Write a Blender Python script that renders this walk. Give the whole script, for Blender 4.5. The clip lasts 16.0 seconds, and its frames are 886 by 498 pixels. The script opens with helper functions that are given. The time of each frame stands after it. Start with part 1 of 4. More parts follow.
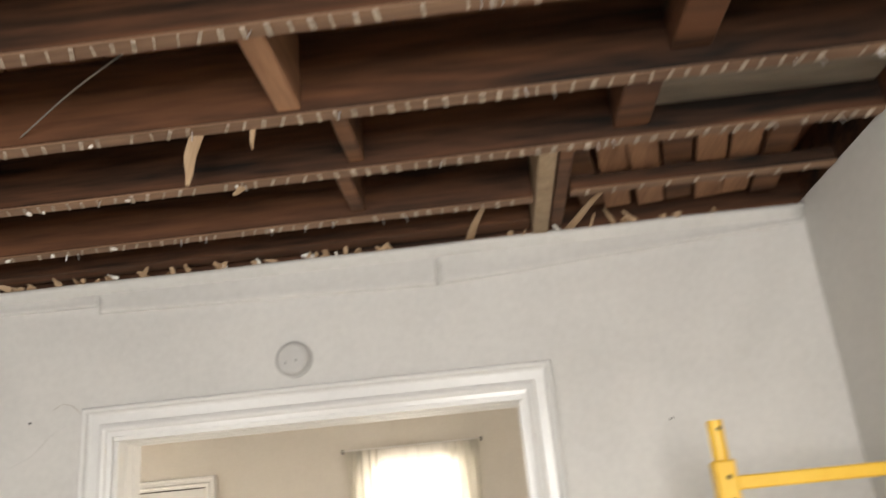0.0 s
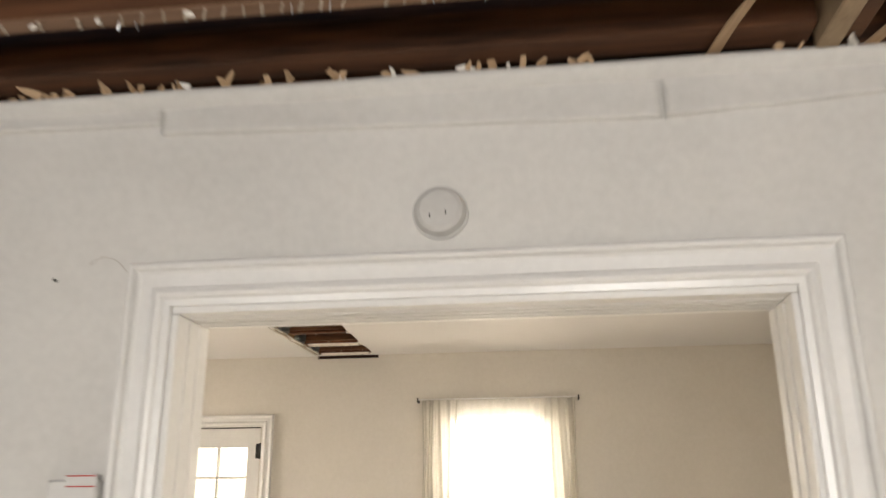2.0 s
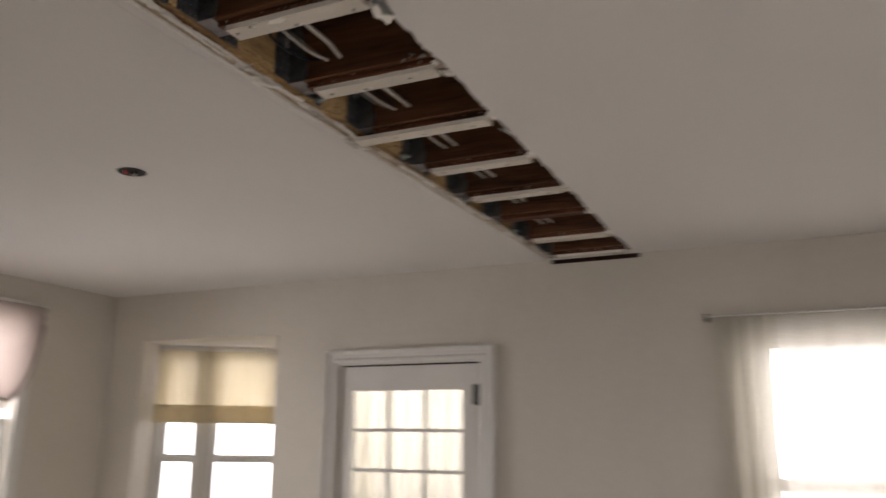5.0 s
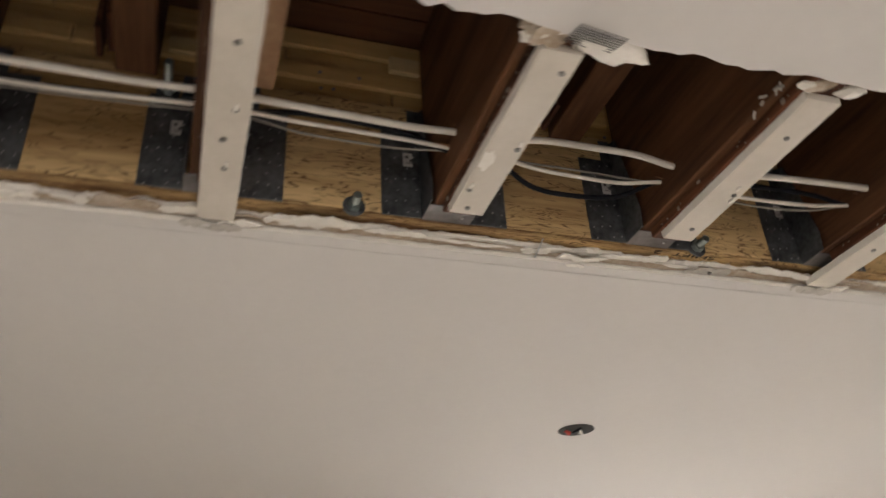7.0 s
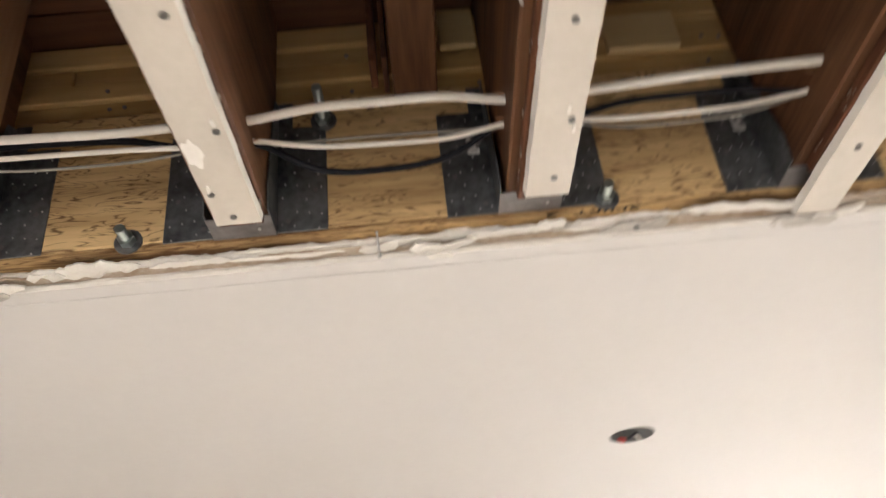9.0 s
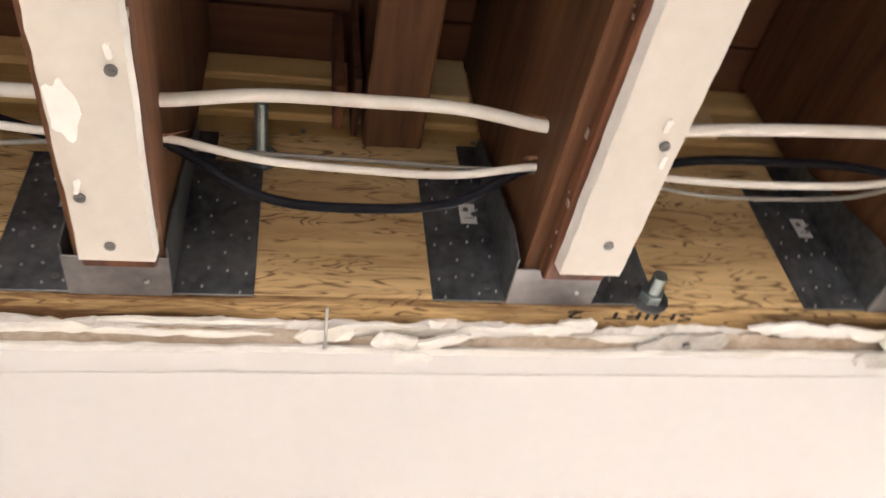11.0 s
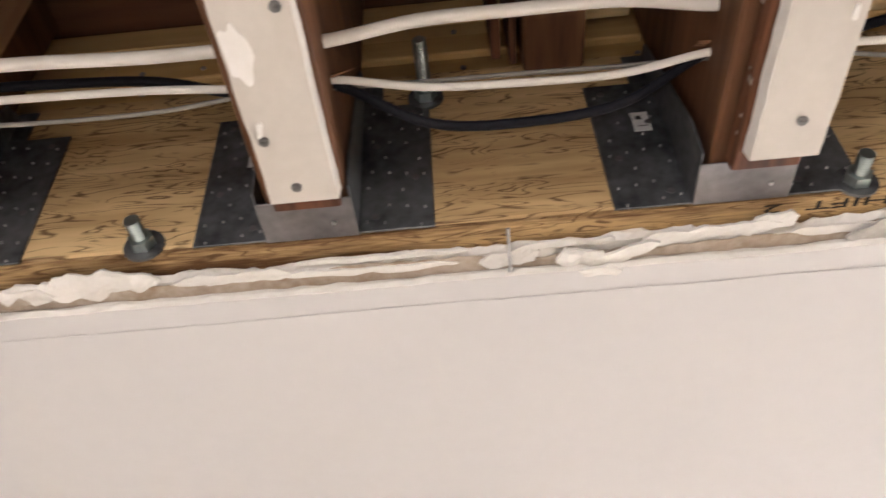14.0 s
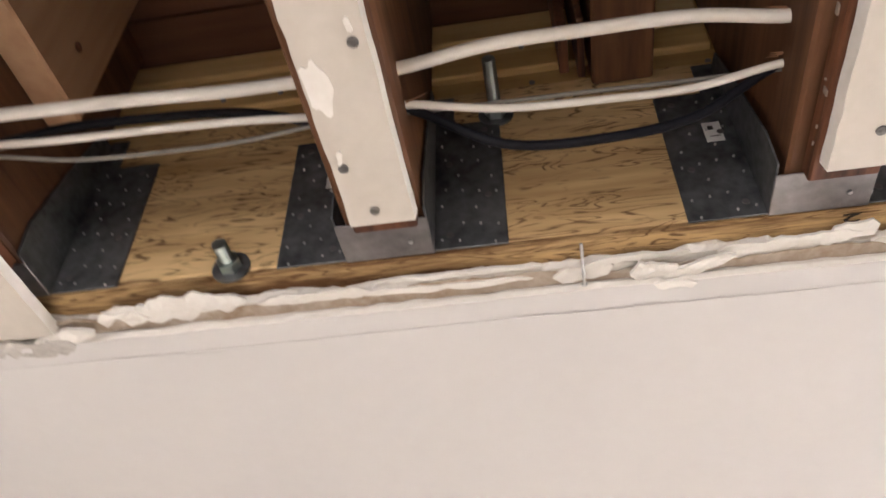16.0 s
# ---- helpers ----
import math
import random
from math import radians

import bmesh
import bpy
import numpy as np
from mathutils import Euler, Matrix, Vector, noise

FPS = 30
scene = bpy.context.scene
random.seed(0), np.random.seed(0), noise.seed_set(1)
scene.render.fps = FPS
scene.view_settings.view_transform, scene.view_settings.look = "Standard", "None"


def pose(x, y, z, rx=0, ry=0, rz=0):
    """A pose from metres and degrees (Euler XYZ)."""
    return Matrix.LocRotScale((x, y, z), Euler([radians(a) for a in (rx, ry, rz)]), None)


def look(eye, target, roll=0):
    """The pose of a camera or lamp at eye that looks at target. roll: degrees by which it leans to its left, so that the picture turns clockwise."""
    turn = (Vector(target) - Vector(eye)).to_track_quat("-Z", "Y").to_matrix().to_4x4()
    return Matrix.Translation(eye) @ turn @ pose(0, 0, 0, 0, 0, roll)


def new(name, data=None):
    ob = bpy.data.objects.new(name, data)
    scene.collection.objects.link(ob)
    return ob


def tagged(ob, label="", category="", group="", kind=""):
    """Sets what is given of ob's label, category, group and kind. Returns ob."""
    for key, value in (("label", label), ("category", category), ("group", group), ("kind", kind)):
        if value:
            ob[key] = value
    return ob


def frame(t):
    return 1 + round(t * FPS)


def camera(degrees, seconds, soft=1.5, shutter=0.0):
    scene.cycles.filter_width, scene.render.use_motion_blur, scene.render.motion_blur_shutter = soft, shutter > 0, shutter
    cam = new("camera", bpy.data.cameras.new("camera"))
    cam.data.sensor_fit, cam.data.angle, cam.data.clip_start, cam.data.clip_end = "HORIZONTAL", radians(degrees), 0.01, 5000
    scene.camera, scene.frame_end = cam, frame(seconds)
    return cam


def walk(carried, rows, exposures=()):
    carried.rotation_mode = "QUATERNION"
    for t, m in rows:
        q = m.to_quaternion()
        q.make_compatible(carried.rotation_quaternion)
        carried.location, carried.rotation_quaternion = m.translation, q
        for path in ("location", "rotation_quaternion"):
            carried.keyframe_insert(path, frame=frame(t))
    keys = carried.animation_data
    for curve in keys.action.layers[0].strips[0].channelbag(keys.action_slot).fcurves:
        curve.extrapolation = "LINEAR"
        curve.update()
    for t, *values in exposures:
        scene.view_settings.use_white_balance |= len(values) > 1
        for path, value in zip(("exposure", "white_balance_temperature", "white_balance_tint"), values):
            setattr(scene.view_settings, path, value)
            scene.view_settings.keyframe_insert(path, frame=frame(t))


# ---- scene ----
PATH = [
    (0, (0.739, -2.902, 1.522), (0.646, -1.014, 2.178), -5.5),
    (0.5, (0.668, -2.687, 1.524), (0.499, -0.787, 2.124), -6.9),
    (1, (0.576, -2.424, 1.522), (0.344, -0.512, 2.061), -4.4),
    (1.5, (0.366, -2.202, 1.506), (0.157, -0.304, 2.1), -1.0),
    (2, (0.244, -1.897, 1.477), (0.023, -0.003, 2.081), -0.4),
    (2.5, (0.245, -1.533, 1.499), (-0.001, 0.377, 2.041), -0.0),
    (3, (0.076, -1.186, 1.49), (-0.216, 0.732, 1.976), 1.7),
    (3.2, (0.033, -1.081, 1.49), (-0.293, 0.833, 1.97), 1.4),
    (5.3, (-0.24, 0.451, 1.7), (-1.278, 2.095, 2.169), -0.2),
    (5.5, (-0.275, 0.61, 1.759), (-1.469, 2.132, 2.266), -0.7),
    (6, (-0.416, 0.822, 1.863), (-1.838, 2.065, 2.52), -1.3),
    (6.5, (-0.476, 1.05, 1.849), (-2.015, 1.878, 2.821), -1.9),
    (7, (-0.44, 1.284, 1.923), (-2.08, 1.842, 2.922), -3.4),
    (7.5, (-0.413, 1.458, 1.967), (-2.105, 1.865, 2.952), -3.8),
    (8, (-0.521, 1.59, 1.981), (-2.208, 1.902, 3.009), -1.8),
    (8.5, (-0.578, 1.748, 2.013), (-2.247, 2.002, 3.085), -3.4),
    (9, (-0.631, 1.925, 2.049), (-2.341, 1.985, 3.085), -6.4),
    (9.2, (-0.678, 1.945, 2.07), (-2.407, 1.955, 3.075), -7.3),
    (11.3, (-1.022, 1.826, 2.183), (-2.381, 2.233, 3.593), -8.2),
    (11.5, (-1.035, 1.827, 2.177), (-2.375, 2.24, 3.602), -8.1),
    (12, (-1.059, 1.825, 2.178), (-2.417, 2.199, 3.598), -8.4),
    (12.5, (-1.067, 1.834, 2.177), (-2.475, 2.14, 3.565), -8.5),
    (13, (-1.058, 1.866, 2.164), (-2.506, 2.072, 3.528), -8.1),
    (13.5, (-1.046, 1.853, 2.157), (-2.519, 1.923, 3.508), -6.3),
    (14, (-1.037, 1.83, 2.15), (-2.517, 1.766, 3.493), -3.4),
    (14.5, (-1.037, 1.82, 2.148), (-2.514, 1.708, 3.493), -1.9),
    (15, (-1.028, 1.814, 2.146), (-2.499, 1.658, 3.492), -0.5),
    (15.5, (-1.033, 1.815, 2.145), (-2.501, 1.643, 3.492), 0.1),
    (16, (-1.013, 1.826, 2.15), (-2.471, 1.596, 3.498), -0.3),
]
cam = camera(57.7, 16.0, shutter=0.9)
walk(cam, [(t, look(e, g, roll)) for t, e, g, roll in PATH], exposures=[(0.0, 0.26, 7000, 10), (0.5, 0.06, 7100, 11), (1.0, -0.10, 7100, 11), (1.5, -0.35, 7100, 11), (2.0, 0.14, 7100, 11), (2.5, 0.0, 7000, 11), (3.0, -0.60, 6800, 12),
    (3.2, -0.70, 6700, 12), (5.3, -1.12, 6350, 16), (6.0, -0.70, 6450, 16), (6.5, -0.42, 6450, 14), (7.0, -0.26, 6450, 13), (7.5, -0.10, 6450, 13), (8.0, 0.28, 6400, 13),
    (9.0, 0.60, 6300, 13), (11.3, 1.00, 6200, 16), (12.5, 0.70, 6150, 17), (16.0, 0.64, 6150, 17)])

# ---- world and light ----
world = bpy.data.worlds.new("world")
scene.world = world
world.use_nodes = True
wn = world.node_tree.nodes
sky = wn.new("ShaderNodeTexSky")
sky.sky_type = 'NISHITA'
sky.sun_disc = False
sky.sun_elevation, sky.sun_rotation = radians(35), radians(87)
world.node_tree.links.new(sky.outputs["Color"], wn["Background"].inputs["Color"])
wn["Background"].inputs["Strength"].default_value = 0.12

sun_data = bpy.data.lights.new("sun", 'SUN')
sun_data.energy, sun_data.angle, sun_data.color = 5.0, radians(0.6), (1.0, 0.94, 0.85)
sun = new("sun", sun_data)
sun.matrix_world = look((8.9, 1.6, 6.30), (0.0, 1.2, 0.0))


def window_light(name, m, w, h, power, color=(1.0, 0.955, 0.89)):
    """Sky light standing in a window's opening; it shines along its own -z."""
    d = bpy.data.lights.new(name, 'AREA')
    d.shape, d.size, d.size_y, d.energy, d.color = 'RECTANGLE', w, h, power, color
    ob = new(name, d)
    ob.matrix_world = m
    return ob


ZB = 2.65      # ceiling of the far room
YN = 4.565     # far wall
XW, XE = -4.95, 2.10
YP0, YP1 = -0.08, 0.11   # partition
ZA = 2.515      # ragged wall top of the near room
XAE = 1.915
window_light("north_window_light", look((-0.08, YN + 0.55, 1.75), (-0.08, 2.0, 0.9)), 1.3, 1.8, 78)
window_light("door_light", look((-2.48, YN + 0.50, 1.75), (-2.48, 2.0, 0.9)), 1.1, 1.3, 52)
window_light("nook_light", look((-4.35, 5.62, 1.85), (-3.0, 3.4, 0.6)), 1.7, 1.7, 105)
window_light("west_window_light", look((XW - 0.55, 3.42, 1.85), (-2.5, 3.42, 0.8)), 1.3, 1.9, 190)
# Unseen source on the east side, added to brighten the far room.
window_light("unseen_east_light", look((XE + 0.45, 1.2, 1.55), (0.0, 1.2, 1.0)), 1.8, 1.5, 35)
window_light("south_window_light", look((0.9, -5.1, 1.7), (0.9, -2, 1.0)), 1.1, 1.6, 135, (0.97, 0.98, 1.0))
window_light("south_window_light", look((-1.6, -5.1, 1.7), (-1.6, -2, 1.0)), 1.1, 1.6, 65, (0.97, 0.98, 1.0))


# ---- materials ----
def material(name, a, b, rough=0.6, scale=6.0, fine=60.0, bump=0.15, metal=0.0, stretch=(1, 1, 1), obj_random=0.0, spec=0.3, contrast=(0.35, 0.65)):
    """Two-scale noise between the colours a and b, with fine relief."""
    m = bpy.data.materials.new(name)
    m.use_nodes = True
    n, l = m.node_tree.nodes, m.node_tree.links
    p = n["Principled BSDF"]
    p.inputs["Roughness"].default_value, p.inputs["Metallic"].default_value = rough, metal
    p.inputs["Specular IOR Level"].default_value = spec
    tc, mp = n.new("ShaderNodeTexCoord"), n.new("ShaderNodeMapping")
    mp.inputs["Scale"].default_value = stretch
    l.new(tc.outputs["Object"], mp.inputs["Vector"])
    vec = mp.outputs["Vector"]
    if obj_random:
        info, add = n.new("ShaderNodeObjectInfo"), n.new("ShaderNodeVectorMath")
        add.operation = 'MULTIPLY_ADD'
        add.inputs[1].default_value = (obj_random * 17, obj_random * 31, obj_random * 23)
        l.new(info.outputs["Random"], add.inputs[0])
        l.new(vec, add.inputs[2])
        vec = add.outputs[0]
    big, small = n.new("ShaderNodeTexNoise"), n.new("ShaderNodeTexNoise")
    big.inputs["Scale"].default_value, small.inputs["Scale"].default_value = scale, fine
    big.inputs["Detail"].default_value = small.inputs["Detail"].default_value = 6
    big.inputs["Distortion"].default_value = 0.4
    for t in (big, small):
        l.new(vec, t.inputs["Vector"])
    mix = n.new("ShaderNodeMath")
    mix.operation = 'MULTIPLY_ADD'
    mix.inputs[1].default_value = 0.35
    l.new(small.outputs["Fac"], mix.inputs[0])
    half = n.new("ShaderNodeMath")
    half.operation = 'MULTIPLY'
    half.inputs[1].default_value = 0.65
    l.new(big.outputs["Fac"], half.inputs[0])
    l.new(half.outputs[0], mix.inputs[2])
    ramp = n.new("ShaderNodeValToRGB")
    ramp.color_ramp.elements[0].position, ramp.color_ramp.elements[1].position = contrast
    ramp.color_ramp.elements[0].color, ramp.color_ramp.elements[1].color = (*a, 1), (*b, 1)
    l.new(mix.outputs[0], ramp.inputs["Fac"])
    l.new(ramp.outputs["Color"], p.inputs["Base Color"])
    if bump:
        bp = n.new("ShaderNodeBump")
        bp.inputs["Strength"].default_value, bp.inputs["Distance"].default_value = bump, 0.004
        l.new(mix.outputs[0], bp.inputs["Height"])
        l.new(bp.outputs["Normal"], p.inputs["Normal"])
    return m


def wood(name, a, b, along="x", grain=14.0, rough=0.65, bump=0.35, dark=None, contrast=(0.3, 0.7)):
    """Long grain along one axis; dark adds sharp figure lines."""
    s = {"x": (0.09, 1, 1), "y": (1, 0.09, 1), "z": (1, 1, 0.09)}[along]
    m = material(name, a, b, rough, grain, grain * 7, bump, stretch=s, obj_random=1.0, spec=0.25, contrast=contrast)
    if dark:
        n, l = m.node_tree.nodes, m.node_tree.links
        p = n["Principled BSDF"]
        src = p.inputs["Base Color"].links[0].from_socket
        # closed, curling growth-ring figure: contour lines of a long noise, broken up by a second one
        sq, nz, wide = n.new("ShaderNodeMapping"), n.new("ShaderNodeTexNoise"), n.new("ShaderNodeTexNoise")
        sq.inputs["Scale"].default_value = {"x": (9, 52, 52), "y": (52, 9, 52), "z": (52, 52, 9)}[along]
        l.new(n["Texture Coordinate"].outputs["Object"], sq.inputs["Vector"])
        nz.inputs["Scale"].default_value, nz.inputs["Detail"].default_value, nz.inputs["Distortion"].default_value = 1.0, 2.0, 0.5
        wide.inputs["Scale"].default_value, wide.inputs["Detail"].default_value = 1.7, 3.0
        for q in (nz, wide):
            l.new(sq.outputs["Vector"], q.inputs["Vector"])
        lines = n.new("ShaderNodeMath")
        lines.operation = 'PINGPONG'
        lines.inputs[1].default_value = 0.055
        l.new(nz.outputs["Fac"], lines.inputs[0])
        rp, gate, both = n.new("ShaderNodeValToRGB"), n.new("ShaderNodeValToRGB"), n.new("ShaderNodeMath")
        e = rp.color_ramp.elements
        e[0].position, e[0].color = 0.004, (0.9, 0.9, 0.9, 1)
        e[1].position, e[1].color = 0.020, (0, 0, 0, 1)
        e = gate.color_ramp.elements
        e[0].position, e[0].color = 0.38, (0, 0, 0, 1)
        e[1].position, e[1].color = 0.54, (1, 1, 1, 1)
        l.new(lines.outputs[0], rp.inputs["Fac"])
        l.new(wide.outputs["Fac"], gate.inputs["Fac"])
        both.operation = 'MULTIPLY'
        l.new(rp.outputs["Color"], both.inputs[0])
        l.new(gate.outputs["Color"], both.inputs[1])
        mx = n.new("ShaderNodeMix")
        mx.data_type = 'RGBA'
        mx.inputs[7].default_value = (*dark, 1)
        l.new(both.outputs[0], mx.inputs[0])
        l.new(src, mx.inputs[6])
        l.new(mx.outputs[2], p.inputs["Base Color"])
    return m


WALL_A = material("near_wall_paint", (0.585, 0.572, 0.545), (0.68, 0.665, 0.635), 0.55, 1.6, 40, 0.04)
WALL_B = material("far_wall_paint", (0.61, 0.57, 0.51), (0.67, 0.63, 0.57), 0.7, 1.2, 40, 0.08)
CEIL_B = material("ceiling_paint", (0.665, 0.645, 0.63), (0.695, 0.675, 0.66), 0.8, 0.7, 50, 0.03, spec=0.15)
TRIM = material("gloss_trim_paint", (0.70, 0.69, 0.67), (0.77, 0.76, 0.74), 0.29, 3, 50, 0.06, spec=0.5)
JOIST_RED = wood("old_fir_joist", (0.055, 0.024, 0.012), (0.185, 0.084, 0.039), "x", 14, contrast=(0.36, 0.64))
FURRING = wood("worn_furring", (0.030, 0.012, 0.007), (0.18, 0.070, 0.033), "x", 24, 0.7, 0.6, contrast=(0.38, 0.62))
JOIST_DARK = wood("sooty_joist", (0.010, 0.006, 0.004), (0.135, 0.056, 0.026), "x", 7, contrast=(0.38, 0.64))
JOIST_FACE = wood("weathered_joist_edge", (0.12, 0.065, 0.04), (0.31, 0.19, 0.12), "x", 12)
BLOCK_WOOD = wood("blocking_wood", (0.15, 0.070, 0.035), (0.38, 0.20, 0.11), "y", 14)
BLOCK_LIGHT = wood("pale_blocking_wood", (0.22, 0.15, 0.09), (0.42, 0.31, 0.20), "z", 14)
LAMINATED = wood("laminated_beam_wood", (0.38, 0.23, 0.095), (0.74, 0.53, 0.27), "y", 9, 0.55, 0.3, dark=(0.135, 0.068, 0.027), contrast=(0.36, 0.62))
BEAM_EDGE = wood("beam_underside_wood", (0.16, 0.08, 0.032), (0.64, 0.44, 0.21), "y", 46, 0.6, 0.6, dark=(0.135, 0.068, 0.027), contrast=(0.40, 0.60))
PLATE_PINE = wood("new_pine_plate", (0.46, 0.28, 0.10), (0.76, 0.54, 0.26), "y", 10)
PLANK_OLD = wood("old_subfloor", (0.075, 0.030, 0.016), (0.20, 0.085, 0.042), "y", 9)
PLANK_GREY = wood("grey_plank", (0.11, 0.09, 0.07), (0.33, 0.28, 0.22), "x", 9)
BLOCK_PINE = wood("pinkish_pine", (0.36, 0.20, 0.11), (0.58, 0.37, 0.22), "z", 10)
BLOCK_PALE = wood("pale_pine", (0.60, 0.43, 0.20), (0.76, 0.60, 0.33), "y", 12)
LATH = wood("split_lath", (0.30, 0.185, 0.10), (0.58, 0.42, 0.27), "z", 18)
PLASTER = material("broken_gypsum", (0.78, 0.745, 0.69), (0.88, 0.855, 0.81), 0.9, 18, 140, 0.3)
PLASTER_OLD = material("grey_old_plaster", (0.22, 0.17, 0.13), (0.54, 0.46, 0.38), 0.9, 25, 160, 0.6)
COMPOUND = material("grey_jointing_compound", (0.40, 0.375, 0.34), (0.62, 0.59, 0.55), 0.9, 22, 140, 0.5)
PAPER = material("torn_board_paper", (0.34, 0.25, 0.17), (0.60, 0.53, 0.45), 0.9, 14, 120, 0.4)
STRIP = material("painted_board_strip", (0.58, 0.535, 0.47), (0.65, 0.60, 0.535), 0.6, 9, 90, 0.12)
ALARM = material("aged_alarm_plastic", (0.50, 0.49, 0.47), (0.56, 0.55, 0.53), 0.5, 6, 60, 0.03)
STEEL_DARK = material("galvanized_flange", (0.060, 0.066, 0.072), (0.24, 0.25, 0.26), 0.45, 14, 90, 0.08, metal=0.75)
STEEL_SEAT = material("galvanized_seat", (0.15, 0.14, 0.145), (0.28, 0.265, 0.27), 0.45, 14, 90, 0.12, metal=0.7)
ZINC = material("zinc_bolt", (0.30, 0.36, 0.35), (0.55, 0.61, 0.60), 0.28, 30, 120, 0.05, metal=0.9)
SCREW = material("dull_screw_head", (0.16, 0.155, 0.15), (0.30, 0.29, 0.28), 0.4, 40, 150, 0.0, metal=0.7)
NAIL = material("nail_steel", (0.5, 0.5, 0.5), (0.7, 0.7, 0.7), 0.35, 40, 150, 0.0, metal=0.8)
CABLE_W = material("white_cable_sheath", (0.68, 0.63, 0.56), (0.80, 0.76, 0.70), 0.45, 12, 90, 0.05)
CABLE_G = material("grey_cable_sheath", (0.19, 0.175, 0.155), (0.26, 0.24, 0.21), 0.5, 12, 90, 0.05)
CABLE_B = material("black_cable_sheath", (0.006, 0.006, 0.009), (0.012, 0.012, 0.016), 0.45, 20, 90, 0.05, spec=0.12)
YELLOW = material("yellow_enamel", (0.80, 0.46, 0.035), (0.88, 0.55, 0.06), 0.4, 8, 70, 0.05, spec=0.5)
PLASTIC = material("off_white_plastic", (0.62, 0.61, 0.59), (0.68, 0.67, 0.65), 0.45, 6, 60, 0.03)
DARK = material("dark_void", (0.01, 0.009, 0.008), (0.03, 0.025, 0.02), 0.8, 20, 80, 0.1)
RED = material("red_print", (0.45, 0.05, 0.04), (0.55, 0.09, 0.07), 0.5, 20, 80, 0.0)
INK = material("black_ink", (0.02, 0.018, 0.015), (0.05, 0.04, 0.03), 0.7, 30, 80, 0.0)
BLACK_IRON = material("black_iron", (0.02, 0.02, 0.02), (0.05, 0.045, 0.04), 0.45, 20, 80, 0.05, metal=0.5)
# Unseen floor, kept pale so it bounces daylight up into the joist bays.
FLOOR_BOUNCE = wood("pale_bounce_floor", (0.62, 0.57, 0.50), (0.76, 0.71, 0.64), "y", 6, 0.5, 0.1)


def glass_material():
    m = bpy.data.materials.new("window_glass")
    m.use_nodes = True
    p = m.node_tree.nodes["Principled BSDF"]
    p.inputs["Transmission Weight"].default_value, p.inputs["Roughness"].default_value = 1.0, 0.0
    p.inputs["IOR"].default_value = 1.02
    return m


def sheer_material(name, color, clear, through_light=0.55):
    m = bpy.data.materials.new(name)
    m.use_nodes = True
    n, l = m.node_tree.nodes, m.node_tree.links
    n.remove(n["Principled BSDF"])
    tr, df, tp = n.new("ShaderNodeBsdfTranslucent"), n.new("ShaderNodeBsdfDiffuse"), n.new("ShaderNodeBsdfTransparent")
    tr.inputs["Color"].default_value = df.inputs["Color"].default_value = (*color, 1)
    a, b = n.new("ShaderNodeMixShader"), n.new("ShaderNodeMixShader")
    a.inputs[0].default_value = through_light
    wv = n.new("ShaderNodeTexNoise")
    wv.inputs["Scale"].default_value = 220
    tc = n.new("ShaderNodeTexCoord")
    l.new(tc.outputs["Object"], wv.inputs["Vector"])
    mth = n.new("ShaderNodeMath")
    mth.operation = 'MULTIPLY'
    mth.inputs[1].default_value = clear * 2
    l.new(wv.outputs["Fac"], mth.inputs[0])
    l.new(mth.outputs[0], b.inputs[0])
    l.new(df.outputs[0], a.inputs[1]), l.new(tr.outputs[0], a.inputs[2])
    l.new(a.outputs[0], b.inputs[1]), l.new(tp.outputs[0], b.inputs[2])
    l.new(b.outputs[0], n["Material Output"].inputs["Surface"])
    return m


GLASS = glass_material()
SHEER = sheer_material("sheer_curtain", (0.80, 0.77, 0.70), 0.25)
SHADE = sheer_material("cream_shade_cloth", (0.72, 0.65, 0.50), 0.14)
VALANCE = sheer_material("pink_valance_cloth", (0.58, 0.51, 0.48), 0.14, 0.30)
HEM = material("valance_hem_cloth", (0.36, 0.31, 0.29), (0.44, 0.39, 0.36), 0.8, 20, 90, 0.2)
DOOR_SHEER = sheer_material("door_sheer_cloth", (0.84, 0.81, 0.72), 0.20, 0.6)
VEIL = sheer_material("fine_veil", (0.84, 0.81, 0.75), 0.34, 0.6)


# ---- mesh helpers ----
def box(bm, x0, y0, z0, x1, y1, z1, m=None, bevel=0.0):
    """A box, if wanted with worn edges, into bm."""
    r = bmesh.ops.create_cube(bm, size=1.0)
    vs = r["verts"]
    t = Matrix.Translation(((x0 + x1) / 2, (y0 + y1) / 2, (z0 + z1) / 2)) @ Matrix.Diagonal((x1 - x0, y1 - y0, z1 - z0, 1))
    bmesh.ops.transform(bm, matrix=(m @ t) if m else t, verts=vs)
    if bevel:
        es = list({e for v in vs for e in v.link_edges})
        bmesh.ops.bevel(bm, geom=es, offset=bevel, segments=1, affect='EDGES')
    return bm


def cyl(bm, r, h, m, seg=14, r2=None):
    q = bmesh.ops.create_cone(bm, cap_ends=True, segments=seg, radius1=r, radius2=r if r2 is None else r2, depth=h)
    bmesh.ops.transform(bm, matrix=m, verts=q["verts"])
    return bm


def link(name, bm, mats, smooth=False):
    me = bpy.data.meshes.new(name)
    bmesh.ops.recalc_face_normals(bm, faces=bm.faces[:])
    bm.to_mesh(me)
    bm.free()
    for q in (mats if isinstance(mats, (list, tuple)) else [mats]):
        me.materials.append(q)
    if smooth:
        for p in me.polygons:
            p.use_smooth = True
    return new(name, me)


def thing(name, label, category, group="", at=(0, 0, 0)):
    e = new(name)
    e.empty_display_size = 0.05
    e.location = at
    return tagged(e, label, category, group)


